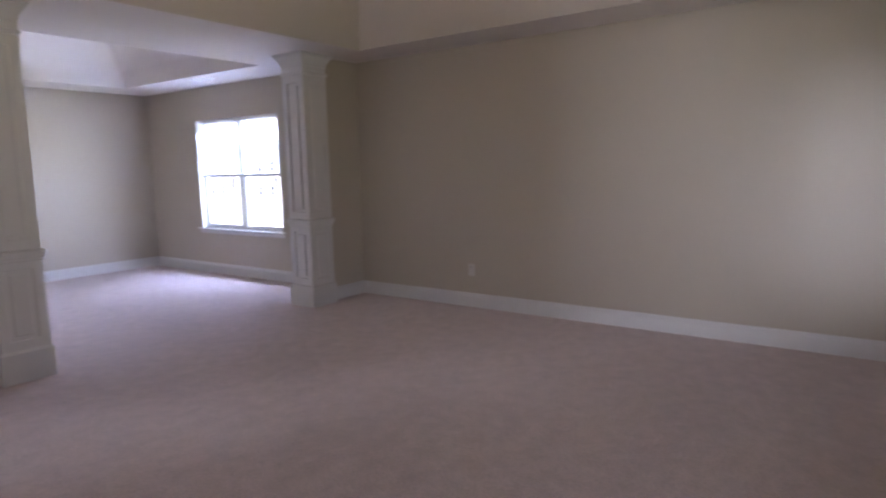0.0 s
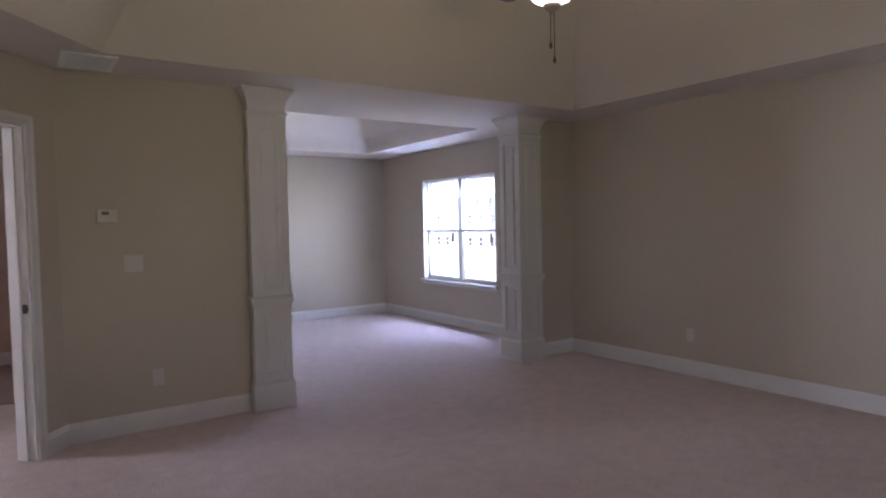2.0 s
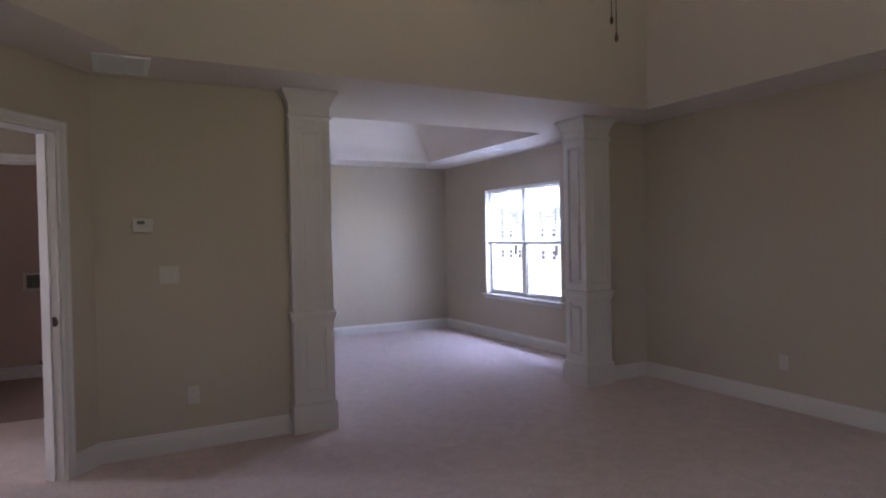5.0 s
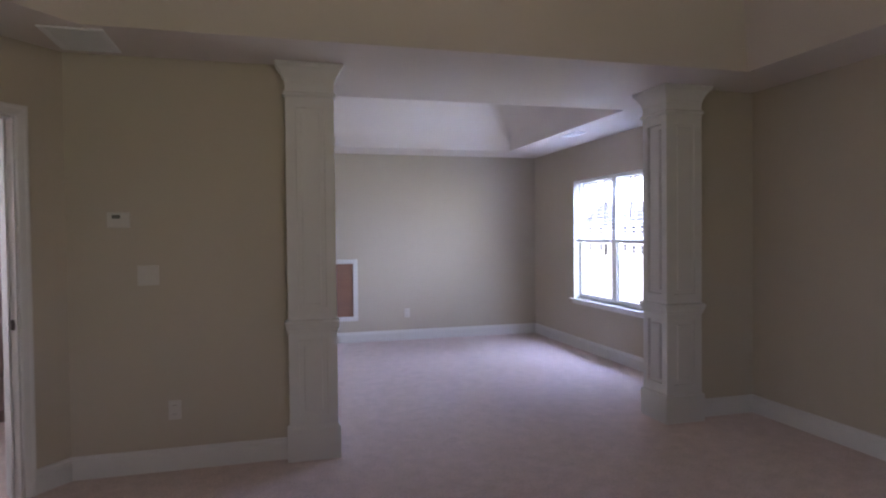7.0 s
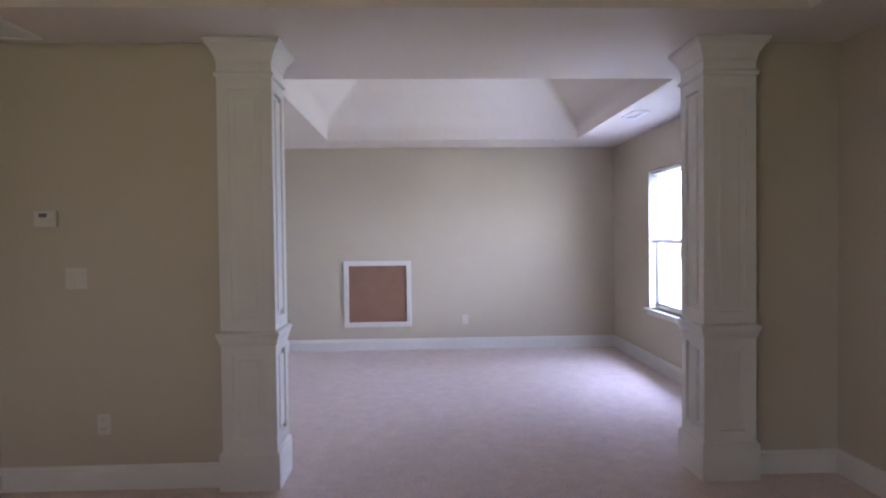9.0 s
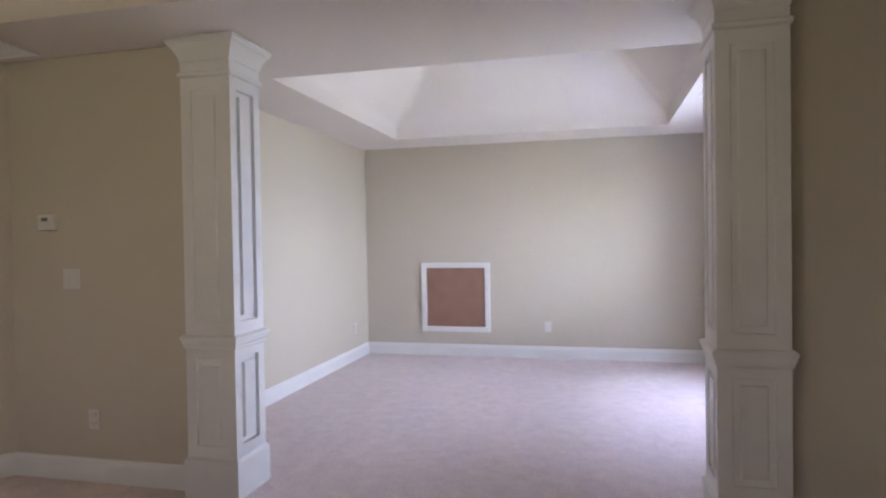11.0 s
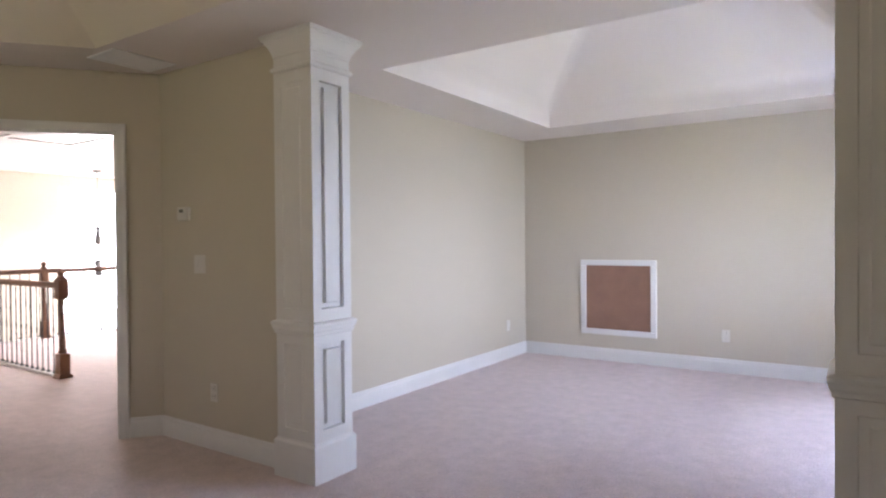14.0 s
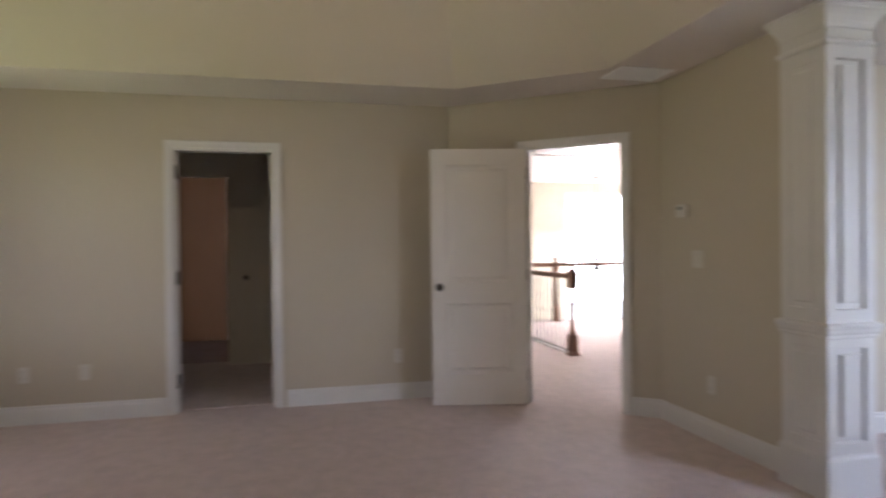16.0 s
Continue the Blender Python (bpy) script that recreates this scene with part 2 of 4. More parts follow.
def wall(name, a, b, top=2.44, thick=0.12, holes=(), label="plain painted drywall wall in beige", base=0.0, mat=None, s0=0.0, s1=0.0):
    """Wall whose room face runs from a to b; holes: (start, end, low, high). s0, s1: extra length at its ends."""
    m, length = run(a, b)
    xs = sorted({-s0, length + s1, *[v for h in holes for v in h[:2]]})
    zs = sorted({base, top, *[v for h in holes for v in h[2:]]})
    bm = bmesh.new()
    solid = {}
    for i in range(len(xs) - 1):
        for j in range(len(zs) - 1):
            cx, cz = (xs[i] + xs[i + 1]) / 2, (zs[j] + zs[j + 1]) / 2
            solid[i, j] = not any(h[0] < cx < h[1] and h[2] < cz < h[3] for h in holes)
    vert = {}

    def v(i, j, k):
        if (i, j, k) not in vert:
            vert[i, j, k] = bm.verts.new((xs[i], -thick * k, zs[j]))
        return vert[i, j, k]
    for (i, j), s in solid.items():
        if not s:
            continue
        for k in (0, 1):
            bm.faces.new((v(i, j, k), v(i + 1, j, k), v(i + 1, j + 1, k), v(i, j + 1, k)))
        for di, dj, p, q in ((-1, 0, (0, 0), (0, 1)), (1, 0, (1, 0), (1, 1)), (0, -1, (0, 0), (1, 0)), (0, 1, (0, 1), (1, 1))):
            if not solid.get((i + di, j + dj), False):
                bm.faces.new((v(i + p[0], j + p[1], 0), v(i + q[0], j + q[1], 0), v(i + q[0], j + q[1], 1), v(i + p[0], j + p[1], 1)))
    return setting(link(name, bm, mat or WALL, m), label, "wall")


def moulding(a, b, profile, z0=0.0, ext0=0.0, ext1=0.0):
    """Bmesh of a strip with the given (out, up) profile along the room face from a to b."""
    m, length = run(a, b)
    bm = bmesh.new()
    ends = []
    for x, e in ((0.0, -1), (length, 1)):
        ex = ext0 if e < 0 else ext1
        ends.append([bm.verts.new((x + e * ex * o, o, z0 + h)) for o, h in profile])
    n = len(profile)
    for k in range(n):
        bm.faces.new((ends[0][k], ends[0][(k + 1) % n], ends[1][(k + 1) % n], ends[1][k]))
    bm.faces.new(ends[0])
    bm.faces.new(list(reversed(ends[1])))
    bm.transform(m)
    return bm


BASE = [(0.0, 0.0), (0.016, 0.0), (0.016, 0.098), (0.013, 0.108), (0.009, 0.113), (0.008, 0.126), (0.004, 0.133), (0.0, 0.134)]


def baseboard(a, b, ext0=0.0, ext1=0.0):
    """ext: -1 draws an end back in an inner corner, 1 carries it round an outer one."""
    return setting(link("baseboard", moulding(a, b, BASE, 0.0, ext0, ext1), TRIM), "white painted moulded wooden baseboard along the wall", "baseboard")


# ---------------------------------------------------------------- plan
XR, YB, XL, YF = 2.10, 4.15, -1.885, -5.10      # right wall, sitting back wall, sitting left wall, bedroom back wall
XC, YT = -3.66, 0.075                           # closet wall, thermostat wall
DX, DY = -0.636, -0.772                         # run of the clipped corner with the hall door
P0 = (-2.575, YT)
CL = (XC, YT + (XC - P0[0]) / DX * DY)           # where the clipped corner meets the closet wall
TOP = 2.44


def on_clip(s):
    return (P0[0] + DX * s, P0[1] + DY * s)


CLEN = (XC - P0[0]) / DX

# floor: one carpet through bedroom, sitting room, hall and landing
bm = bmesh.new()
box(bm, -5.15, XR + 0.1, -5.2, 4.3, -0.05, 0.0)
box(bm, -8.0, -5.15, -1.3, 4.3, -0.05, 0.0)
setting(link("floor", bm, CARPET), "pinkish beige plush wall-to-wall carpet with tread marks", "floor")

wall("wall_right", (XR, YB), (XR, YF), thick=0.16, holes=[(YB - 2.99, YB - 1.35, 0.60, 2.02)], label="beige painted drywall outer wall with the sitting room window", s0=0.12, s1=0.12)
wall("wall_back", (XL, YB), (XR, YB), label="beige painted drywall end wall of the sitting room", s0=0.1)
wall("wall_sitting_left", (XL, YT + 0.15), (XL, YB), label="beige painted drywall side wall of the sitting room", s1=0.0)
wall("wall_thermostat", P0, (-1.25, YT), thick=0.15, label="beige painted drywall wall with thermostat and switch")
wall("wall_column_return", (1.50, 0.06), (XR, 0.06), thick=0.15, label="short beige painted wall beside the column")
wall("wall_hall_door", CL, P0, thick=0.12, holes=[(CLEN - 1.035, CLEN - 0.265, -0.0, 2.04)], label="beige painted angled wall with the open hall door")
wall("wall_closet", (XC, YF), (XC, CL[1]), thick=0.12, holes=[(-YF - 3.41, -YF - 2.66, 0.0, 2.04)], label="beige painted drywall wall with the closet doorway", s0=0.12)
wall("wall_front", (XR, YF), (XC, YF), thick=0.16, holes=[(XR - 1.37, XR - 0.43, 0.60, 2.02), (XR + 1.73, XR + 2.67, 0.60, 2.02)], label="beige painted drywall outer wall of the bedroom with a window")


# ceilings: soffit sheets with the raised trays
def ring(bm, inner, outer, z):
    """Flat ceiling between a tray outline and a rectangle, by corners sorted round."""
    a = [bm.verts.new((x, y, z)) for x, y in inner]
    b = [bm.verts.new((x, y, z)) for x, y in outer]
    edges = [bm.edges.new((p[k], p[(k + 1) % len(p)])) for p in (a, b) for k in range(len(p))]
    bmesh.ops.triangle_fill(bm, edges=edges, use_beauty=True)
    return a


def inset(poly, d):
    """The polygon drawn in by d (corners counter-clockwise)."""
    out = []
    n = len(poly)
    for k in range(n):
        p, q, r = Vector(poly[k - 1]), Vector(poly[k]), Vector(poly[(k + 1) % n])
        e, f = (q - p).normalized(), (r - q).normalized()
        n1, n2 = Vector((-e.y, e.x)), Vector((-f.y, f.x))
        det = n1.x * n2.y - n1.y * n2.x
        c1, c2 = n1.dot(q) + d, n2.dot(q) + d
        out.append(((c1 * n2.y - c2 * n1.y) / det, (n1.x * c2 - n2.x * c1) / det))
    return out


def tray(bm, poly, lip, rise):
    """Raised tray over poly: an upright lip, a slope of 45 degrees and a flat top."""
    z = TOP
    loops = [[(x, y, z) for x, y in poly]]
    if lip:
        loops.append([(x, y, z + lip) for x, y in poly])
    loops.append([(x, y, z + lip + rise) for x, y in inset(poly, rise)])
    vs = [[bm.verts.new(c) for c in lp] for lp in loops]
    for a, b in zip(vs, vs[1:]):
        for k in range(len(a)):
            bm.faces.new((a[k], a[(k + 1) % len(a)], b[(k + 1) % len(a)], b[k]))
    bm.faces.new(vs[-1])


BED_TRAY = [(-3.06, -4.56), (1.60, -4.56), (1.60, -0.46), (-2.345, -0.46), (-3.06, -1.33)]
SIT_TRAY = [(-1.285, 0.858), (1.486, 0.858), (1.486, 3.52), (-1.285, 3.52)]
bm = bmesh.new()
ring(bm, BED_TRAY, [(-4.0, -5.3), (2.3, -5.3), (2.3, 0.14), (-4.0, 0.14)], TOP)
tray(bm, BED_TRAY, 0.0, 0.85)
bmesh.ops.remove_doubles(bm, verts=bm.verts, dist=0.0005)
bed_ceiling = setting(link("ceiling", bm, CEIL), "off-white ceiling with a clipped-corner vaulted tray in a darker warmer tone", "ceiling")
# tray slopes and top get a darker, warmer tone than the soffit
bed_ceiling.data.materials.append(TRAYTONE)
for p in bed_ceiling.data.polygons:
    p.material_index = 1 if p.center.z > TOP + 0.01 else 0
bm = bmesh.new()
ring(bm, SIT_TRAY, [(-2.1, 0.14), (2.3, 0.14), (2.3, 4.3), (-2.1, 4.3)], TOP)
tray(bm, SIT_TRAY, 0.18, 0.78)
bmesh.ops.remove_doubles(bm, verts=bm.verts, dist=0.0005)
hips = [e for e in bm.edges if min(v.co.z for v in e.verts) > TOP + 0.17 and max(v.co.z for v in e.verts) < TOP + 1.2 and abs(e.verts[0].co.z - e.verts[1].co.z) > 0.1]
hips += [e for e in bm.edges if all(abs(v.co.z - TOP - 0.18) < 0.01 for v in e.verts)]
bmesh.ops.bevel(bm, geom=hips, offset=0.07, segments=6, affect='EDGES', profile=0.5)
setting(link("ceiling", bm, CEIL), "off-white ceiling of the sitting room with a vaulted tray", "ceiling")
bm = bmesh.new()
box(bm, -4.0, 2.3, -5.3, 4.4, 3.5, 3.6)
setting(link("roof", bm, SHINGLE), "plain roof deck over the rooms", "roof")

# baseboards
baseboard((XL, YT + 0.15), (XL, YB), 0, -1)
baseboard((XL, YB), (XR, YB), -1, -1)
baseboard((XR, YB), (XR, 0.21), -1, 0)
baseboard((XR, 0.06), (XR, YF), -1, -1)
baseboard((1.59, 0.06), (XR, 0.06), 0, -1)
baseboard(P0, (-1.365, YT), -0.5, 0)
baseboard(on_clip(0.208), P0, 0, -0.5)
baseboard(CL, on_clip(1.093), -0.5, 0)
baseboard((XC, -2.58), (XC, CL[1]), 0, -0.5)
baseboard((XC, YF), (XC, -3.47), -1, 0)
baseboard((XR, YF), (XC, YF), -1, -1)
baseboard((-1.25, YT + 0.15), (XL, YT + 0.15), 0, -1)


# ---------------------------------------------------------------- columns
def panelled_shaft(half, z0, z1, p0, p1, side=0.060):
    """Square shaft with a grooved panel and its raised field on three faces; the face at the wall is plain."""
    bm = bmesh.new()
    for k, deep in ((0, 0.006), (1, 0.021), (2, 0.006), (3, 0.0)):
        rot = Matrix.Rotation(k * math.pi / 2, 4, 'Z')
        def rect(w, i, d):
            return [bm.verts.new(rot @ Vector((x, -half + d, z))) for x, z in ((-w, p0 + i), (w, p0 + i), (w, p1 - i), (-w, p1 - i))]
        w = half - side
        loops = [[bm.verts.new(rot @ Vector((x, -half, z))) for x, z in ((-half, z0), (half, z0), (half, z1), (-half, z1))]]
        if deep:
            loops += [rect(w - i, i, d) for i, d in ((0, 0), (0.0015, 0.003), (0.004, deep), (0.030, deep), (0.034, 0.003), (0.036, 0.001))]
        for a, b in zip(loops, loops[1:]):
            for j in range(4):
                bm.faces.new((a[j], a[(j + 1) % 4], b[(j + 1) % 4], b[j]))
        bm.faces.new(loops[-1])
    bmesh.ops.remove_doubles(bm, verts=bm.verts, dist=0.0002)
    return bm


def square_moulding(profile):
    """Square ring moulding from (half width, height) pairs, closed above and below."""
    bm = bmesh.new()
    loops = [[bm.verts.new((sx * h, sy * h, z)) for sx, sy in ((-1, -1), (1, -1), (1, 1), (-1, 1))] for h, z in profile]
    for a, b in zip(loops, loops[1:]):
        for j in range(4):
            bm.faces.new((a[j], a[(j + 1) % 4], b[(j + 1) % 4], b[j]))
    bm.faces.new(list(reversed(loops[0])))
    bm.faces.new(loops[-1])
    return bm


def column(m):
    c = thing("column", m, "square white painted wooden column with recessed panels", "column", "columns of the opening")
    S = 0.147
    part("plinth", square_moulding([(0.162, 0), (0.162, 0.195), (0.158, 0.203), (0.152, 0.207), (0.149, 0.216)]), TRIM, c)
    part("lower_shaft", panelled_shaft(S, 0.2165, 0.792, 0.275, 0.745), TRIM, c)
    part("chair_rail", square_moulding([(S, 0.7925), (0.156, 0.797), (0.156, 0.812), (0.162, 0.822), (0.166, 0.842), (0.170, 0.846), (0.170, 0.858), (0.160, 0.866), (S, 0.870)]), TRIM, c)
    part("upper_shaft", panelled_shaft(S, 0.8705, 2.235, 0.935, 2.172), TRIM, c)
    part("neck_moulding", square_moulding([(S, 2.2355), (0.153, 2.238), (0.160, 2.246), (0.160, 2.258), (0.153, 2.266), (S, 2.269)]), TRIM, c)
    part("frieze", square_moulding([(S, 2.2695), (S, 2.318)]), TRIM, c)
    part("capital", square_moulding([(S, 2.3185), (0.151, 2.323), (0.153, 2.340), (0.160, 2.358), (0.172, 2.380), (0.186, 2.400), (0.196, 2.410), (0.196, 2.418), (0.202, 2.422), (0.202, 2.439)]), TRIM, c)
    return c


col = column(pose(-1.211, 0.152, 0))
copy_thing(col, pose(1.432, 0.125, 0, 0, 0, 180))


# ---------------------------------------------------------------- doors
def door_casing(name, m, w, h, label, both=0.12, face=True):
    """Lined opening: jambs, stops and flat casings on the room side (y out of the wall); x from 0 to w."""
    d = thing(name, m, label, "door frame", kind="structure")
    c = 0.060
    for x0 in (0.0, w - 0.018):
        part("jamb", soft_box(x0, x0 + 0.018, -both - 0.004, 0.004, 0, h, 0.001, 1), TRIM, d)
    part("head_jamb", soft_box(0.0185, w - 0.0185, -both - 0.004, 0.004, h - 0.018, h, 0.001, 1), TRIM, d)
    for x0 in (0.0185, w - 0.0305):
        part("door_stop", soft_box(x0, x0 + 0.012, -0.085, -0.05, 0, h - 0.019, 0.002, 1), TRIM, d)
    sides = ((1, 0.0), (-1, -both)) if face else ((1, 0.0),)
    for sgn, y0 in sides:
        for x0, outer in ((0.006 - c, 0), (w - 0.006, 1)):
            bm = bmesh.new()
            prof = [(0, 0), (c, 0), (c, 0.010), (c - 0.006, 0.014), (0.024, 0.017), (0.016, 0.020), (0.003, 0.021), (0, 0.018)]
            if outer:
                prof = [(c - x, o) for x, o in prof]
            lo = [bm.verts.new((x0 + x, y0 + sgn * (o + 0.0045), 0)) for x, o in prof]
            # mitred head
            hi = [bm.verts.new((x0 + x, y0 + sgn * (o + 0.0045), h - 0.006 + (x if outer else c - x))) for x, o in prof]
            n = len(prof)
            for k in range(n):
                bm.faces.new((lo[k], lo[(k + 1) % n], hi[(k + 1) % n], hi[k]))
            bm.faces.new(lo)
            bm.faces.new(hi)
            part("casing", bm, TRIM, d)
        bm = bmesh.new()
        prof = [(0, 0), (c, 0), (c, 0.018), (c - 0.003, 0.021), (c - 0.016, 0.020), (c - 0.024, 0.017), (0.006, 0.014), (0, 0.010)]
        ends = []
        for e in (0, 1):
            ends.append([bm.verts.new(((0.006 - z) if e == 0 else (w - 0.006 + z), y0 + sgn * (o + 0.0045), h - 0.006 + z + 0.0005)) for z, o in prof])
        n = len(prof)
        for k in range(n):
            bm.faces.new((ends[0][k], ends[0][(k + 1) % n], ends[1][(k + 1) % n], ends[1][k]))
        bm.faces.new(ends[0])
        bm.faces.new(ends[1])
        part("head_casing", bm, TRIM, d)
    return d


def leaf_mesh(w, h, t, panels):
    """Moulded door leaf, hinge edge at x=0, its thickness from y=0 to t; panels: (z0, z1) sunk on both faces."""
    bm = bmesh.new()
    zs = [0.0] + [v for p in panels for v in p] + [h]
    s = 0.115
    for face, sg in ((0.0, 1), (t, -1)):
        def rect(x0, x1, a, b, d):
            return [bm.verts.new((x, face + sg * d, z)) for x, z in ((x0, a), (x1, a), (x1, b), (x0, b))]
        # rails and stiles
        for k in range(0, len(zs), 2):
            bm.faces.new(rect(s, w - s, zs[k], zs[k + 1], 0))
        bm.faces.new(rect(0, s, 0, h, 0))
        bm.faces.new(rect(w - s, w, 0, h, 0))
        for a, b in panels:
            loops = [rect(s + i, w - s - i, a + i, b - i, d) for i, d in ((0, 0), (0.006, 0.004), (0.018, 0.010), (0.034, 0.010), (0.05, 0.003))]
            for p, q in zip(loops, loops[1:]):
                for j in range(4):
                    bm.faces.new((p[j], p[(j + 1) % 4], q[(j + 1) % 4], q[j]))
            bm.faces.new(loops[-1])
    for x in (0, w):
        bm.faces.new([bm.verts.new(c) for c in ((x, 0, 0), (x, t, 0), (x, t, h), (x, 0, h))])
    for z in (0, h):
        bm.faces.new([bm.verts.new(c) for c in ((0, 0, z), (w, 0, z), (w, t, z), (0, t, z))])
    bmesh.ops.remove_doubles(bm, verts=bm.verts, dist=0.0001)
    return bm


def door_leaf(name, m, w, label, mat, knob=True, both=True, h=2.015):
    """Leaf hung on its hinge edge, with knobs and hinges."""
    d = thing(name, m, label, "door")
    t = 0.035
    part("leaf", leaf_mesh(w, h, t, [(0.245, 0.80), (0.96, h - 0.125)]), mat, d)
    if knob:
        prof = [(0.031, 0), (0.031, 0.005), (0.026, 0.009), (0.012, 0.012), (0.011, 0.03), (0.019, 0.034), (0.027, 0.042), (0.029, 0.052), (0.025, 0.062), (0.012, 0.068)]
        part("knob", lathe(prof, 20), BRONZE, d, "dark bronze round knob", Matrix.Translation((w - 0.066, t, 0.93)) @ Matrix.Rotation(-math.pi / 2, 4, 'X'), True)
        if both:
            part("knob", lathe(prof, 20), BRONZE, d, "dark bronze round knob", Matrix.Translation((w - 0.066, 0, 0.93)) @ Matrix.Rotation(math.pi / 2, 4, 'X'), True)
        part("latch_plate", soft_box(w, w + 0.002, 0.006, t - 0.006, 0.90, 0.957, 0.0005, 1), BRONZE, d)
    for z in (0.18, 0.97, 1.78):
        hb = lathe([(0.007, z), (0.007, z + 0.09), (0.004, z + 0.094)], 10)
        part("hinge", hb, BRONZE, d, "dark bronze butt hinge", Matrix.Translation((-0.006, -0.004, 0)))
    return d


# hall door: frame in the angled wall, leaf thrown right back into the bedroom
m_clip, _ = run(CL, P0)
s_h = CLEN - 1.035
door_casing("door_frame_1", m_clip @ Matrix.Translation((s_h, 0, 0)), 0.77, 2.04, "white painted casing of the hall doorway")
strike = thing("strike_plate", m_clip @ Matrix.Translation((s_h + 0.77 - 0.018, -0.03, 0.93)), "dark bronze strike plate let into the white jamb", "strike plate")
part("plate", soft_box(-0.002, 0.0, -0.016, 0.016, -0.028, 0.028, 0.0006, 1), BRONZE, strike)
part("lip", soft_box(-0.004, -0.0021, 0.006, 0.024, -0.014, 0.014, 0.0006, 1), BRONZE, strike)
hx, hy = on_clip(1.015)
n_out = Vector((-DY, DX))
ang = math.degrees(math.atan2(-1.43 + 0.69, -3.42 + 3.26))
door_leaf("bedroom_door", pose(hx + n_out.x * 0.022, hy + n_out.y * 0.022, 0.012, 0, 0, ang), 0.755, "white two-panel hall door standing wide open against the wall", DOORP)

# closet doorway and its leaf, which opens into the closet
m_cl, _ = run((XC, YF), (XC, CL[1]))
door_casing("door_frame_2", m_cl @ Matrix.Translation((-YF - 3.41, 0, 0)), 0.75, 2.04, "white painted casing of the closet doorway")
for z in (0.20, 0.99, 1.80):
    hp = thing("jamb_hinge", pose(XC - 0.012, -3.41 + 0.0182, z), "dark bronze hinge plate on the white closet jamb", "hinge", "hinges of the closet jamb")
    part("plate", soft_box(-0.045, 0.020, 0, 0.003, 0, 0.10, 0.0008, 1), BRONZE, hp)
    part("knuckle", lathe([(0.010, 0), (0.010, 0.10), (0.005, 0.106)], 12, Matrix.Translation((0.026, 0.0128, 0))), BRONZE, hp)
door_leaf("closet_door", pose(XC - 0.124, -3.388, 0.012, 0, 0, 207), 0.66, "white panelled closet door swung wide open inwards", DOORP)
# closet walls take the paler cream to make up for missing light inside
wall("wall_closet_side", (-5.7, -4.2), (XC - 0.12, -4.2), thick=0.1, mat=CREAM, label="closet side wall, lightened to cream in place of closet light")
wall("wall_closet_side", (XC - 0.12, -1.75), (-5.7, -1.75), thick=0.1, mat=CREAM, label="closet side wall, lightened to cream in place of closet light")
wall("wall_closet_end", (-5.7, -1.75), (-5.7, -4.2), thick=0.1, holes=[(1.45, 1.95, 0, 2.03)], mat=CREAM, label="closet end wall, lightened to cream in place of closet light")
wall("wall_closet_back", (XC - 0.125, -4.2), (XC - 0.125, -1.75), thick=0.003, holes=[(0.79, 1.54, 0, 2.04)], label="closet side of the doorway wall")
# assumed bath behind the closet; its window opening is added for the fill lamp
wall("wall_bath", (-7.6, -4.7), (-5.8, -4.7), thick=0.1, mat=RUST, holes=[(1.1, 1.4, 1.15, 1.65)], label="terracotta wall of the assumed bath with an added unseen window opening")
wall("wall_bath", (-5.8, -2.4), (-7.6, -2.4), thick=0.1, mat=RUST, label="terracotta wall of the assumed bath")
wall("wall_bath", (-7.6, -2.4), (-7.6, -4.7), thick=0.1, mat=RUST, label="terracotta wall of the assumed bath")
bm = bmesh.new()
box(bm, -7.7, -5.8, -4.8, -2.3, 2.44, 2.5)
setting(link("ceiling", bm, CEIL), "plain bath ceiling", "ceiling")
bm = bmesh.new()
box(bm, -7.7, -5.8, -4.8, -2.3, 0.0005, 0.006)
setting(link("floor_bath", bm, DIRT), "dark brown bath floor", "floor")
door_leaf("linen_door", pose(-5.694, -2.42, 0.012, 0, 0, -90), 0.66, "closed white panelled door at the end of the closet", DOORP)
bm = bmesh.new()
box(bm, -5.8, XC - 0.05, -4.3, -1.65, 2.44, 2.5)
setting(link("ceiling", bm, CEIL), "plain closet ceiling", "ceiling")
bm = bmesh.new()
box(bm, -5.8, XC - 0.10, -4.3, -1.65, 0.0005, 0.006)
setting(link("floor_closet", bm, CARPET), "pinkish beige closet carpet in shade", "floor")


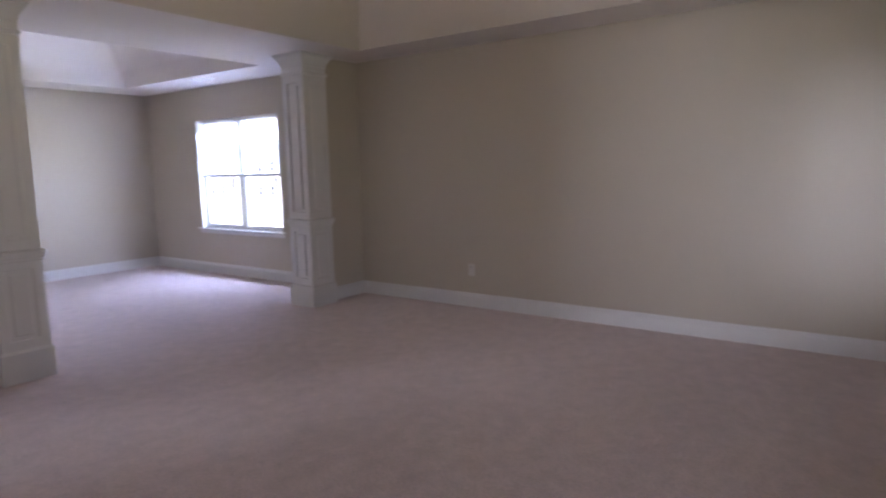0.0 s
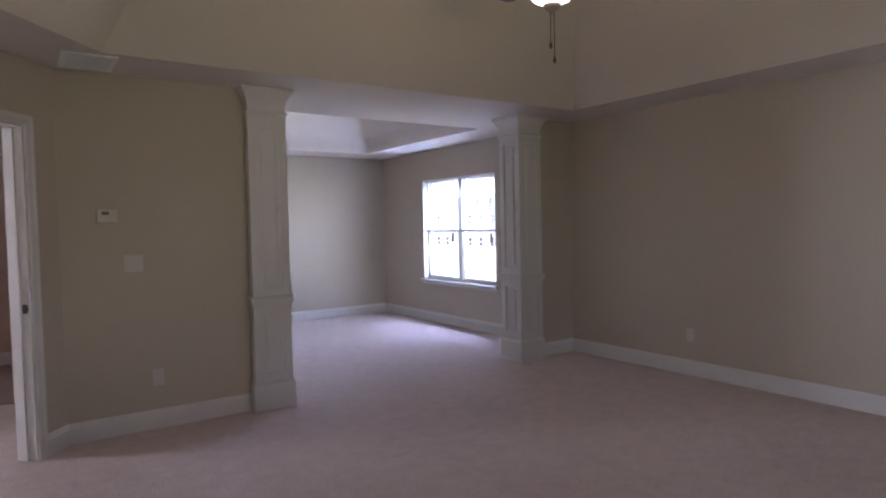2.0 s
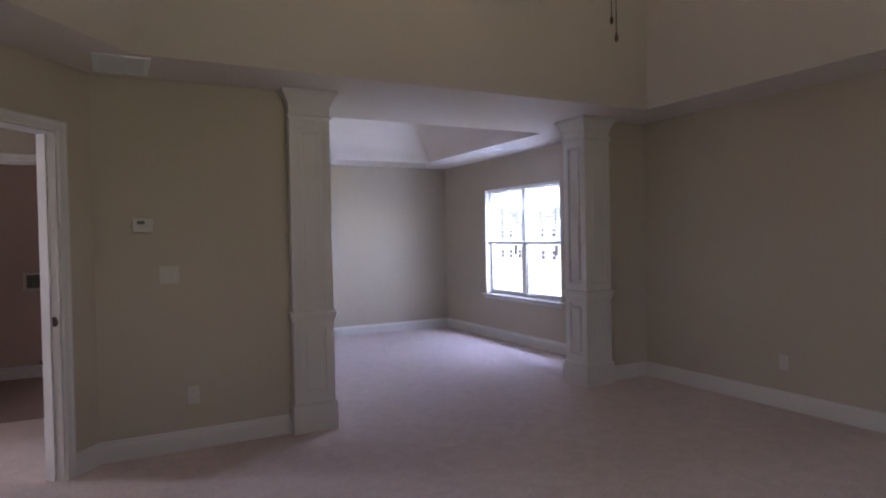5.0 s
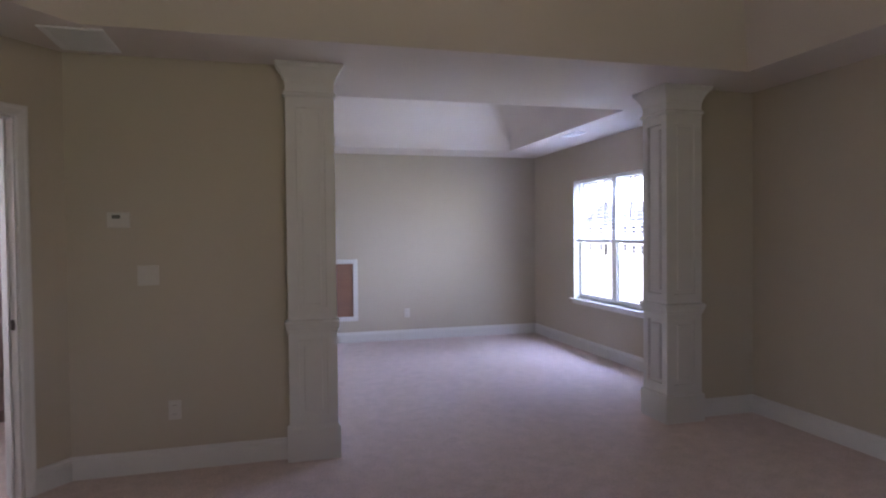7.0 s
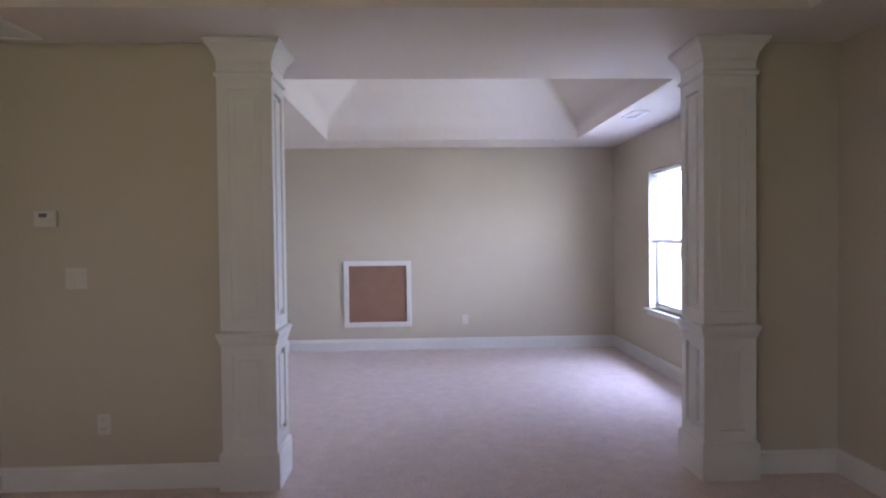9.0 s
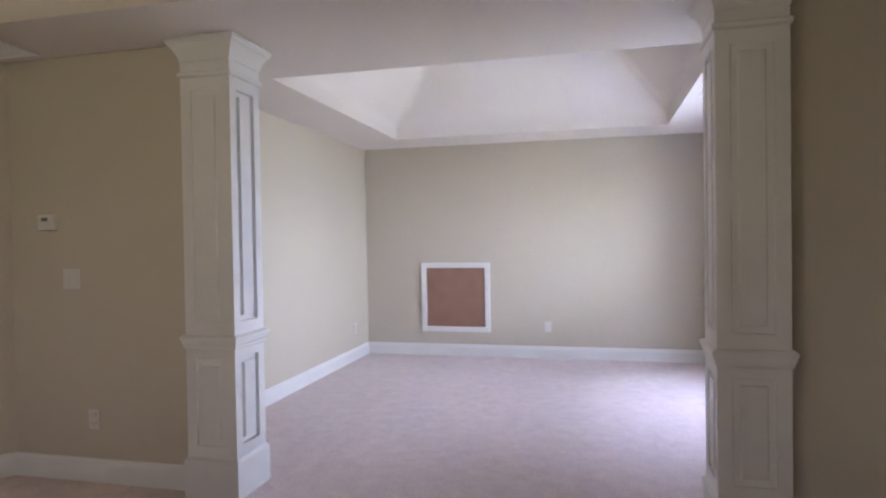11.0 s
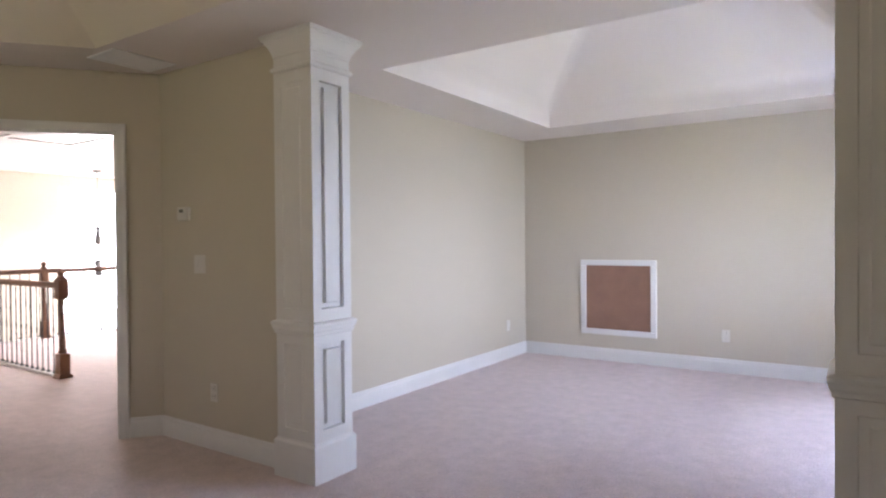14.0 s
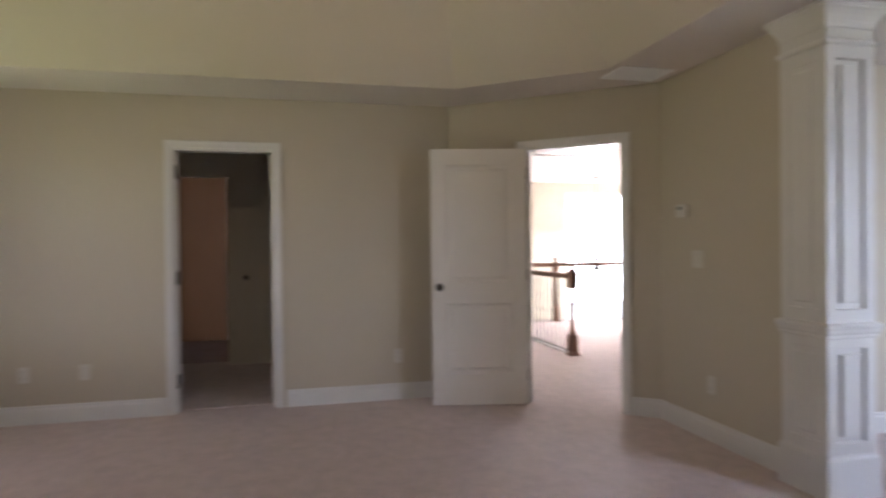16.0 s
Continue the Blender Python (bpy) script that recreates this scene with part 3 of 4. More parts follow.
# ---------------------------------------------------------------- windows
def window(name, m, w, h, deep, label, twin=True):
    """Twin double-hung unit in a drywall return: x along the wall, y out into the room, z from the sill."""
    d = thing(name, m, label, "window", kind="structure")
    y0, y1 = -deep + 0.02, -deep + 0.085
    part("stool", soft_box(-0.05, w + 0.05, -deep + 0.09, 0.045, -0.022, 0.0, 0.006, 3), TRIM, d, "white painted sill board")
    part("apron", soft_box(-0.03, w + 0.03, 0.001, 0.014, -0.065, -0.0225, 0.004, 2), TRIM, d)
    f = 0.024
    for x in (0.0005, w - 0.0045):
        part("jamb_liner", soft_box(x, x + 0.004, y1 + 0.001, -0.001, 0.001, h - 0.006, 0.0005, 1), VINYL, d, "white jamb lining")
    part("head_liner", soft_box(0.0005, w - 0.0005, y1 + 0.001, -0.001, h - 0.005, h - 0.001, 0.0005, 1), VINYL, d, "white head lining")
    for x in (0.0, w - f):
        part("frame", soft_box(x, x + f, y0, y1, 0.001, h, 0.003, 1), VINYL, d)
    part("frame", soft_box(f + 0.0005, w - f - 0.0005, y0, y1, h - f, h - 0.001, 0.003, 1), VINYL, d)
    part("frame", soft_box(f + 0.0005, w - f - 0.0005, y0, y1, 0.001, f, 0.003, 1), VINYL, d)
    if twin:
        part("mullion", soft_box(w / 2 - 0.046, w / 2 + 0.046, y0, y1 + 0.012, f + 0.0005, h - f - 0.0005, 0.004, 1), VINYL, d)
    for x0, x1 in (((f, w / 2 - 0.046), (w / 2 + 0.046, w - f)) if twin else ((f, w - f),)):
        for z0, z1, off in ((f, h / 2 + 0.018, 0.034), (h / 2 - 0.018, h - f, 0.006)):
            sash = part("sash", soft_box(x0 + 0.001, x0 + 0.028, y0 + off, y0 + off + 0.026, z0, z1, 0.003, 1), VINYL, d)
            part("stile", soft_box(x1 - 0.028, x1 - 0.001, y0 + off, y0 + off + 0.026, z0, z1, 0.003, 1), VINYL, sash)
            part("rail", soft_box(x0 + 0.0285, x1 - 0.0285, y0 + off, y0 + off + 0.026, z0, z0 + 0.030, 0.003, 1), VINYL, sash)
            part("rail", soft_box(x0 + 0.0285, x1 - 0.0285, y0 + off, y0 + off + 0.026, z1 - 0.030, z1, 0.003, 1), VINYL, sash)
            bm = bmesh.new()
            box(bm, x0 + 0.0285, x1 - 0.0285, y0 + off + 0.011, y0 + off + 0.014, z0 + 0.0305, z1 - 0.0305)
            g = part("pane", bm, GLASS, sash)
            g.visible_shadow = False
        lock = part("sash_lock", soft_box((x0 + x1) / 2 - 0.03, (x0 + x1) / 2 + 0.03, y0 + 0.034, y0 + 0.062, h / 2 + 0.0185, h / 2 + 0.034, 0.003, 1), VINYL, d)
    return d


m_win, _ = run((XR, 2.99), (XR, 1.35))
W1 = m_win @ Matrix.Translation((0, 0, 0.60))
window("window_1", W1, 1.64, 1.42, 0.16, "white vinyl twin double-hung window in a painted return with a sill")
for k, x0 in ((2, 1.37), (4, -1.73)):
    m_win2, _ = run((x0, YF), (x0 - 0.94, YF))
    window("window_%d" % k, m_win2 @ Matrix.Translation((0, 0, 0.60)), 0.94, 1.42, 0.16, "white vinyl double-hung bedroom window with a sill", twin=False)


def blind(m, w, drop):
    """Horizontal slat blind, lowered by drop: head rail, tilted-open slats, bottom rail, cords."""
    b = thing("window_blind", m, "white horizontal slat blind half lowered with open slats", "blind", "blinds of the window")
    part("head_rail", soft_box(0, w, -0.028, 0.028, -0.026, 0, 0.003, 1), VINYL, b)
    step = 0.042
    n = int((drop - 0.08) / step)
    bm = bmesh.new()
    box(bm, 0.004, w - 0.004, -0.025, 0.025, -0.0015, 0.0015)
    bm.transform(Matrix.Rotation(radians(-6), 4, 'X'))
    first = part("slat", bm, SLATM, b, m=Matrix.Identity(4))
    first.location = (0, 0, -0.05)
    for k in range(1, n):
        o = first.copy()
        scene.collection.objects.link(o)
        o.location = (0, 0, -0.05 - k * step)
    part("bottom_rail", soft_box(0.002, w - 0.002, -0.025, 0.025, -drop - 0.034, -drop, 0.003, 1), VINYL, b)
    for x in (0.10, w / 2, w - 0.10):
        for y in (-0.031, 0.0285):
            part("ladder_tape", soft_box(x - 0.011, x + 0.011, y, y + 0.0012, -drop, -0.026, 0.0004, 1), SLATM, b)
    for x in (0.12, w - 0.12):
        part("cord", soft_box(x - 0.0015, x + 0.0015, -0.0275, -0.0255, -drop, -0.026, 0.0005, 1), SLATM, b)
    return b


for x in (0.010, 0.826):
    blind(W1 @ Matrix.Translation((x, -0.045, 1.412)), 0.804, 0.70)


# ---------------------------------------------------------------- wall plates, thermostat, vents
def plate(name, m, label, w=0.072, h=0.116, kind="outlet"):
    p = thing(name, m, label, "wall plate")
    part("cover", soft_box(-w / 2, w / 2, 0.0005, 0.0065, -h / 2, h / 2, 0.003, 2), PLATE, p)
    if kind == "outlet":
        for z in (-0.026, 0.026):
            r = part("receptacle", soft_box(-0.017, 0.017, 0.0066, 0.009, z - 0.014, z + 0.014, 0.004, 2), PLATE, p)
            for x in (-0.007, 0.007):
                part("slot", soft_box(x - 0.0012, x + 0.0012, 0.0091, 0.0095, z - 0.002, z + 0.007, 0.0003, 1), SLOT, r)
    elif kind == "switch":
        n = max(1, round(w / 0.06))
        for k in range(n):
            x = (k - (n - 1) / 2) * 0.046
            rk = soft_box(x - 0.0165, x + 0.0165, 0.0066, 0.011, -0.033, 0.033, 0.002, 2)
            part("rocker", rk, PLATE, p)
    return p


def at_wall(a, b, x, y, z):
    """Pose on the wall a-b nearest to (x, y), at height z, y pointing into the room."""
    m, _ = run(a, b)
    s = (m.inverted() @ Vector((x, y, 0))).x
    return m @ Matrix.Translation((s, 0, z))


TW = (P0, (-1.25, YT))
plate("light_switch", at_wall(*TW, -2.15, YT, 1.165), "white double rocker light switch on the beige wall", 0.117, 0.117, "switch")
plate("wall_outlet", at_wall(*TW, -2.02, YT, 0.36), "white duplex outlet low on the beige wall")
BW = ((XL, YB), (XR, YB))
plate("wall_outlet", at_wall(*BW, 0.26, YB, 0.355), "white duplex outlet low on the sitting room wall")
plate("wall_outlet", at_wall((XR, YB), (XR, YF), XR, -1.35, 0.36), "white duplex outlet low on the long bedroom wall")
plate("wall_outlet", at_wall((XL, 0.2), (XL, YB), XL, 3.72, 0.36), "white duplex outlet near the sitting room corner")
CW = ((XC, YF), (XC, CL[1]))
for y in (-1.68, -4.03, -4.43):
    plate("wall_outlet", at_wall(*CW, XC, y, 0.36), "white duplex outlet low on the closet wall")

th = thing("thermostat", at_wall(*TW, -2.30, YT, 1.49), "small white wall thermostat with a dark display", "thermostat")
part("housing", soft_box(-0.06, 0.06, 0.0005, 0.026, -0.045, 0.045, 0.006, 3), PLATE, th)
part("display", soft_box(-0.032, 0.012, 0.0262, 0.0275, 0.008, 0.030, 0.001, 1), LCD, th)
for x in (0.024, 0.042):
    part("button", soft_box(x - 0.006, x + 0.006, 0.0262, 0.029, -0.02, 0.0, 0.002, 1), PLATE, th)


def vent(m, w, h, label):
    v = thing("ceiling_vent", m, label, "vent")
    b = 0.03
    part("frame", soft_box(-w / 2, w / 2, -h / 2, -h / 2 + b, -0.010, -0.0005, 0.002, 1), VINYL, v)
    part("frame", soft_box(-w / 2, w / 2, h / 2 - b, h / 2, -0.010, -0.0005, 0.002, 1), VINYL, v)
    part("frame", soft_box(-w / 2, -w / 2 + b, -h / 2 + b + 0.0005, h / 2 - b - 0.0005, -0.010, -0.0005, 0.002, 1), VINYL, v)
    part("frame", soft_box(w / 2 - b, w / 2, -h / 2 + b + 0.0005, h / 2 - b - 0.0005, -0.010, -0.0005, 0.002, 1), VINYL, v)
    n = int((h - 2 * b) / 0.016)
    for k in range(n):
        y = -h / 2 + b + (k + 0.5) * (h - 2 * b) / n
        bm = bmesh.new()
        box(bm, -w / 2 + b, w / 2 - b, -0.0108, 0.0108, -0.0006, 0.0006)
        bm.transform(Matrix.Translation((0, y, -0.006)) @ Matrix.Rotation(radians(8), 4, 'X'))
        part("slat", bm, VINYL, v)
    return v


vent(pose(-2.40, -0.21, TOP), 0.30, 0.40, "white slatted return air vent in the bedroom ceiling")
vent(pose(1.65, 2.11, TOP), 0.15, 0.32, "white slatted air vent in the sitting room ceiling")

# access panel in the sitting room wall
ap = thing("access_panel", at_wall(*BW, -0.797, YB, 0.68), "brown fibreboard attic access panel in a white wooden frame", "access panel")
pw, ph, fw = 0.405, 0.40, 0.058
part("board", soft_box(-pw + fw, pw - fw, 0.001, 0.007, -ph + fw, ph - fw, 0.001, 1), BOARD, ap, "bare brown fibreboard")
for x0, x1 in ((-pw, -pw + fw), (pw - fw, pw)):
    part("frame_side", soft_box(x0, x1, 0.0005, 0.026, -ph + fw + 0.0005, ph - fw - 0.0005, 0.003, 2), TRIM, ap)
for z0, z1 in ((-ph, -ph + fw), (ph - fw, ph)):
    part("frame_rail", soft_box(-pw, pw, 0.0005, 0.026, z0, z1, 0.003, 2), TRIM, ap)


# ---------------------------------------------------------------- ceiling fan
def ceiling_fan(m):
    f = thing("ceiling_fan", m, "dark bronze ceiling fan with walnut blades and a lit glass bowl", "ceiling fan")
    top = TOP + 0.85
    part("canopy", lathe([(0.075, top - 0.0005), (0.072, top - 0.02), (0.05, top - 0.05), (0.018, top - 0.06)], 24), BRONZE, f, smooth=True)
    part("downrod", lathe([(0.013, top - 0.06), (0.013, 2.785)], 14), BRONZE, f, smooth=True)
    part("motor_housing", lathe([(0.03, 2.785), (0.09, 2.765), (0.135, 2.735), (0.14, 2.665), (0.12, 2.64), (0.06, 2.625)], 28), BRONZE, f, smooth=True)
    part("light_fitter", lathe([(0.06, 2.625), (0.075, 2.61), (0.08, 2.58), (0.10, 2.565)], 24), BRONZE, f, smooth=True)
    part("glass_bowl", lathe([(0.142, 2.562), (0.148, 2.540), (0.142, 2.505), (0.120, 2.464), (0.086, 2.428), (0.040, 2.405)], 32), BOWL, f, "lit frosted glass bowl", smooth=True).visible_shadow = False
    part("finial", lathe([(0.040, 2.411), (0.044, 2.400), (0.034, 2.385), (0.014, 2.371), (0.004, 2.361)], 18), NICKEL, f, smooth=True)
    for k in range(5):
        rot = Matrix.Rotation(radians(72 * k - 1), 4, 'Z')
        part("blade_arm", soft_box(0.12, 0.25, -0.018, 0.018, 2.637, 2.645, 0.002, 1), BRONZE, f, m=rot)
        bm = bmesh.new()
        xs = [0.20, 0.24, 0.40, 0.56, 0.62, 0.645]
        ws = [0.045, 0.055, 0.064, 0.070, 0.058, 0.03]
        lo = [bm.verts.new((x, -w, 2.646)) for x, w in zip(xs, ws)] + [bm.verts.new((x, w, 2.646)) for x, w in reversed(list(zip(xs, ws)))]
        hi = [bm.verts.new((v.co.x, v.co.y, 2.652)) for v in lo]
        bm.faces.new(lo)
        bm.faces.new(hi)
        for j in range(len(lo)):
            bm.faces.new((lo[j], lo[(j + 1) % len(lo)], hi[(j + 1) % len(lo)], hi[j]))
        part("blade", bm, BLADE, f, m=rot @ Matrix.Translation((0, 0, 2.649)) @ Matrix.Rotation(radians(11), 4, 'X') @ Matrix.Translation((0, 0, -2.649)))
    for x, z in ((-0.012, 2.20), (0.012, 2.135)):
        part("pull_chain", lathe([(0.0022, 2.375), (0.0022, z + 0.03)], 6, Matrix.Translation((x, 0, 0))), BRONZE, f)
        part("chain_fob", lathe([(0.002, z + 0.034), (0.006, z + 0.026), (0.008, z + 0.012), (0.006, z + 0.003), (0.003, z)], 12, Matrix.Translation((x, 0, 0))), BLADE, f, smooth=True)
    return f


ceiling_fan(pose(-0.70, -2.506, 0))

# ---------------------------------------------------------------- hall and landing
HT = 2.44
wall("wall_hall_north", (-4.6, 1.46), (XL - 0.12, 1.46), holes=[(0.98, 1.76, 0, 2.04)], label="beige painted hall wall with a doorway", s0=0.12)
wall("wall_landing", (-4.6, 4.2), (-4.6, 1.58), label="beige painted landing wall")
wall("wall_landing_north", (-9.6, 4.2), (-4.6, 4.2), base=-2.7, label="cream painted foyer wall", s0=0.1, mat=CREAM)
wall("wall_foyer", (-9.6, -1.3), (-9.6, 4.2), base=-2.7, holes=[(3.9, 5.4, -1.3, 2.25)], label="cream painted foyer wall with a tall window", thick=0.16, mat=CREAM)
wall("wall_stairwell", (-3.9, -1.3), (-9.6, -1.3), base=-2.7, label="cream painted stairwell wall", mat=CREAM)
wall("wall_hall_end", (XL - 0.12, 1.46), (XL - 0.12, 0.2), thick=0.0005, label="beige painted end of the hall")
bm = bmesh.new()
box(bm, -9.8, -3.55, -1.4, 4.3, HT + 0.004, HT + 0.06)
box(bm, -3.55, XL - 0.05, 0.1, 4.3, HT + 0.004, HT + 0.06)
setting(link("ceiling", bm, CEIL), "off-white landing ceiling", "ceiling")
bm = bmesh.new()
box(bm, -9.8, -4.6, -1.4, 4.3, -2.75, -2.7)
setting(link("floor_foyer", bm, CARPET), "pale carpeted floor of the lower storey", "floor")
for a, b in (((-4.6, 1.46), (-3.69, 1.46)), ((-2.77, 1.46), (XL - 0.12, 1.46)), ((-4.6, 4.2), (-4.6, 1.46))):
    baseboard(a, b)
m_hn, _ = run((-4.6, 1.46), (XL - 0.12, 1.46))
door_casing("door_frame_3", m_hn @ Matrix.Translation((0.98, 0, 0)), 0.78, 2.04, "white painted casing of the doorway across the hall")
door_leaf("hall_room_door", pose(-3.60, 1.588, 0.012, 0, 0, 80), 0.74, "tan painted two-panel door standing half open across the hall", TANDOOR)
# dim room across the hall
# the narrow opening is unseen, added to hold the fill lamp
wall("wall_small_room", (-4.5, 3.35), (-2.1, 3.35), thick=0.08, mat=RED, holes=[(1.75, 2.25, 1.0, 2.0)], label="terracotta painted wall of the small room with an added unseen opening")
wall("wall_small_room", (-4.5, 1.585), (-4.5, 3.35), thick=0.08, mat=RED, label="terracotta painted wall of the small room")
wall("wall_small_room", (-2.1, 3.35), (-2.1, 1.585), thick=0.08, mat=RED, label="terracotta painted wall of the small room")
baseboard((-4.5, 3.35), (-2.1, 3.35))
bm = bmesh.new()
box(bm, -4.58, -2.02, 1.50, 3.43, 0.0005, 0.006)
setting(link("floor_small_room", bm, DIRT), "dark brown tile floor of the small room", "floor")
wb = thing("washer_outlet_box", at_wall((-4.5, 3.35), (-2.1, 3.35), -3.187, 3.35, 1.005), "grey recessed washer outlet box with two valves in the terracotta wall", "outlet box")
part("back", soft_box(-0.088, 0.088, 0.0005, 0.004, -0.068, 0.068, 0.001, 1), LCD, wb)
for x0, x1, z0, z1 in ((-0.115, -0.0885, -0.096, 0.096), (0.0885, 0.115, -0.096, 0.096), (-0.088, 0.088, 0.0685, 0.096), (-0.088, 0.088, -0.096, -0.0685)):
    part("rim", soft_box(x0, x1, 0.0005, 0.026, z0, z1, 0.003, 1), PLATE, wb, "pale plastic rim")
for x in (-0.045, 0.045):
    v = part("valve", lathe([(0.012, 0), (0.012, 0.02), (0.008, 0.024), (0.008, 0.04)], 12, Matrix.Translation((x, 0.004, -0.02)) @ Matrix.Rotation(-math.pi / 2, 4, 'X')), NICKEL, wb)
    part("handle", soft_box(x - 0.006, x + 0.006, 0.044, 0.050, -0.045, 0.005, 0.002, 1), IRON, v)
stub = thing("drain_stub", at_wall((-4.5, 3.35), (-2.1, 3.35), -3.157, 3.35, 0.155), "small dark capped pipe stub low on the terracotta wall", "pipe stub")
part("flange", lathe([(0.030, 0.0005), (0.030, 0.006), (0.020, 0.010)], 16, Matrix.Rotation(-math.pi / 2, 4, 'X')), PEWTER, stub)
part("cap", lathe([(0.018, 0.0102), (0.018, 0.040), (0.012, 0.045)], 16, Matrix.Rotation(-math.pi / 2, 4, 'X')), IRON, stub)

# attic hatch trim on the landing ceiling
hatch = thing("attic_hatch", pose(-5.63, 0.83, HT), "white attic hatch with a moulded frame in the ceiling", "hatch")
part("panel", soft_box(-0.46, 0.46, -0.30, 0.30, -0.008, -0.0005, 0.002, 1), TRIM, hatch)
for y in (-0.35, 0.35):
    part("frame", soft_box(-0.53, 0.53, y - 0.03, y + 0.03, -0.022, -0.0005, 0.004, 1), DOORP, hatch)
for x in (-0.50, 0.50):
    part("frame", soft_box(x - 0.03, x + 0.03, -0.3195, 0.3195, -0.022, -0.0005, 0.004, 1), DOORP, hatch)


def newel(m):
    n = thing("newel_post", m, "turned stained oak newel post with square blocks", "newel post", "newel posts of the landing")
    part("foot", square_moulding([(0.062, 0), (0.062, 0.02), (0.054, 0.035), (0.047, 0.04), (0.047, 0.23), (0.040, 0.24)]), WOOD, n)
    part("shaft", lathe([(0.036, 0.241), (0.040, 0.26), (0.026, 0.29), (0.030, 0.32), (0.024, 0.50), (0.020, 0.70), (0.028, 0.72), (0.022, 0.745), (0.036, 0.765)], 18), WOOD, n, smooth=True)
    part("block", square_moulding([(0.040, 0.766), (0.047, 0.775), (0.047, 0.955), (0.040, 0.962)]), WOOD, n)
    part("cap", lathe([(0.042, 0.963), (0.05, 0.972), (0.03, 0.985), (0.02, 0.995), (0.034, 1.012), (0.036, 1.03), (0.024, 1.05), (0.006, 1.06)], 18), WOOD, n, smooth=True)
    return n


nw = newel(pose(-5.09, 0.57, 0))
copy_thing(nw, pose(-8.05, 1.68, 0))


def railing(a, b, h, gap=0.115):
    """Wooden handrail with a shoe rail and iron balusters from a to b."""
    m, length = run(a, b)
    r = thing("railing", m, "landing railing with oak handrail and dark iron balusters", "railing", "railings of the landing")
    bm = bmesh.new()
    prof = [(-0.030, 0), (-0.033, 0.02), (-0.024, 0.042), (0, 0.05), (0.024, 0.042), (0.033, 0.02), (0.030, 0), (0.018, -0.012), (-0.018, -0.012)]
    e = [[bm.verts.new((x, o, h - 0.05 + z)) for o, z in prof] for x in (0.045, length - 0.045)]
    for k in range(len(prof)):
        bm.faces.new((e[0][k], e[0][(k + 1) % len(prof)], e[1][(k + 1) % len(prof)], e[1][k]))
    bm.faces.new(e[0])
    bm.faces.new(e[1])
    part("handrail", bm, WOOD, r)
    part("shoe_rail", soft_box(0.064, length - 0.064, -0.03, 0.03, 0.0, 0.022, 0.004, 1), TRIM, r)
    n = int(length / gap)
    bm = lathe([(0.0065, 0.024), (0.0065, 0.40), (0.009, 0.425), (0.0105, 0.445), (0.009, 0.465), (0.0065, 0.49), (0.0065, h - 0.06)], 8)
    first = part("baluster", bm, IRON, r, "dark wrought iron baluster with a knuckle")
    first.location = (length / n * 0.5, 0, 0)
    shoe = square_moulding([(0.014, 0.0225), (0.014, 0.040), (0.008, 0.05)])
    part("baluster_shoe", shoe, IRON, first)
    for k in range(1, n):
        o = first.copy()
        scene.collection.objects.link(o)
        o.location = (length / n * (k + 0.5), 0, 0)
        s = first.children[0].copy()
        scene.collection.objects.link(s)
        s.parent = o
    return r


railing((-5.09, 0.57), (-8.05, 0.57), 0.93)
railing((-8.05, 1.68), (-8.05, 4.18), 0.96)
railing((-8.05, -1.28), (-8.05, 1.68), 0.96)
bm = bmesh.new()
box(bm, -8.11, -8.002, -1.3, 4.2, -0.05, -0.0005)
setting(link("landing_edge", bm, TRIM), "white painted edge of the landing floor", "trim")


def chandelier(m):
    c = thing("chandelier", m, "grey metal foyer chandelier with candle arms on a long stem", "chandelier")
    part("canopy", lathe([(0.07, HT - 0.0005), (0.06, HT - 0.02), (0.015, HT - 0.035)], 18), PEWTER, c, smooth=True)
    part("stem", lathe([(0.006, HT - 0.035), (0.006, 1.55)], 8), PEWTER, c)
    part("body", lathe([(0.008, 1.575), (0.039, 1.56), (0.048, 1.54), (0.039, 1.52), (0.019, 1.505), (0.030, 1.48), (0.042, 1.40), (0.051, 1.31), (0.045, 1.295), (0.012, 1.285), (0.012, 1.18), (0.068, 1.172), (0.068, 1.155), (0.013, 1.145), (0.016, 1.05), (0.060, 1.03), (0.060, 0.98), (0.021, 0.96), (0.021, 0.93), (0.045, 0.92), (0.060, 0.88), (0.051, 0.85), (0.090, 0.835), (0.075, 0.81), (0.016, 0.795), (0.005, 0.775)], 16), PEWTER, c, smooth=True)
    for k in range(6):
        rot = Matrix.Rotation(math.pi / 3 * k + 0.2, 4, 'Z')
        bm = bmesh.new()
        prev = None
        for j in range(9):
            u = j / 8
            p = Vector((0.035 + 0.225 * u, 0, 1.0 - 0.12 * math.sin(u * math.pi) + 0.01 * u))
            rg = [bm.verts.new(p + Vector((0, 0.008 * math.cos(a), 0.008 * math.sin(a)))) for a in (0, 1.57, 3.14, 4.71)]
            if prev:
                for q in range(4):
                    bm.faces.new((prev[q], prev[(q + 1) % 4], rg[(q + 1) % 4], rg[q]))
            prev = rg
        arm = part("arm", bm, PEWTER, c, m=rot)
        part("candle", lathe([(0.030, 1.008), (0.032, 1.016), (0.011, 1.02), (0.011, 1.09), (0.014, 1.11), (0.004, 1.15)], 10, rot @ Matrix.Translation((0.26, 0, 0))), PLATE, arm, "white candle sleeve")
    return c


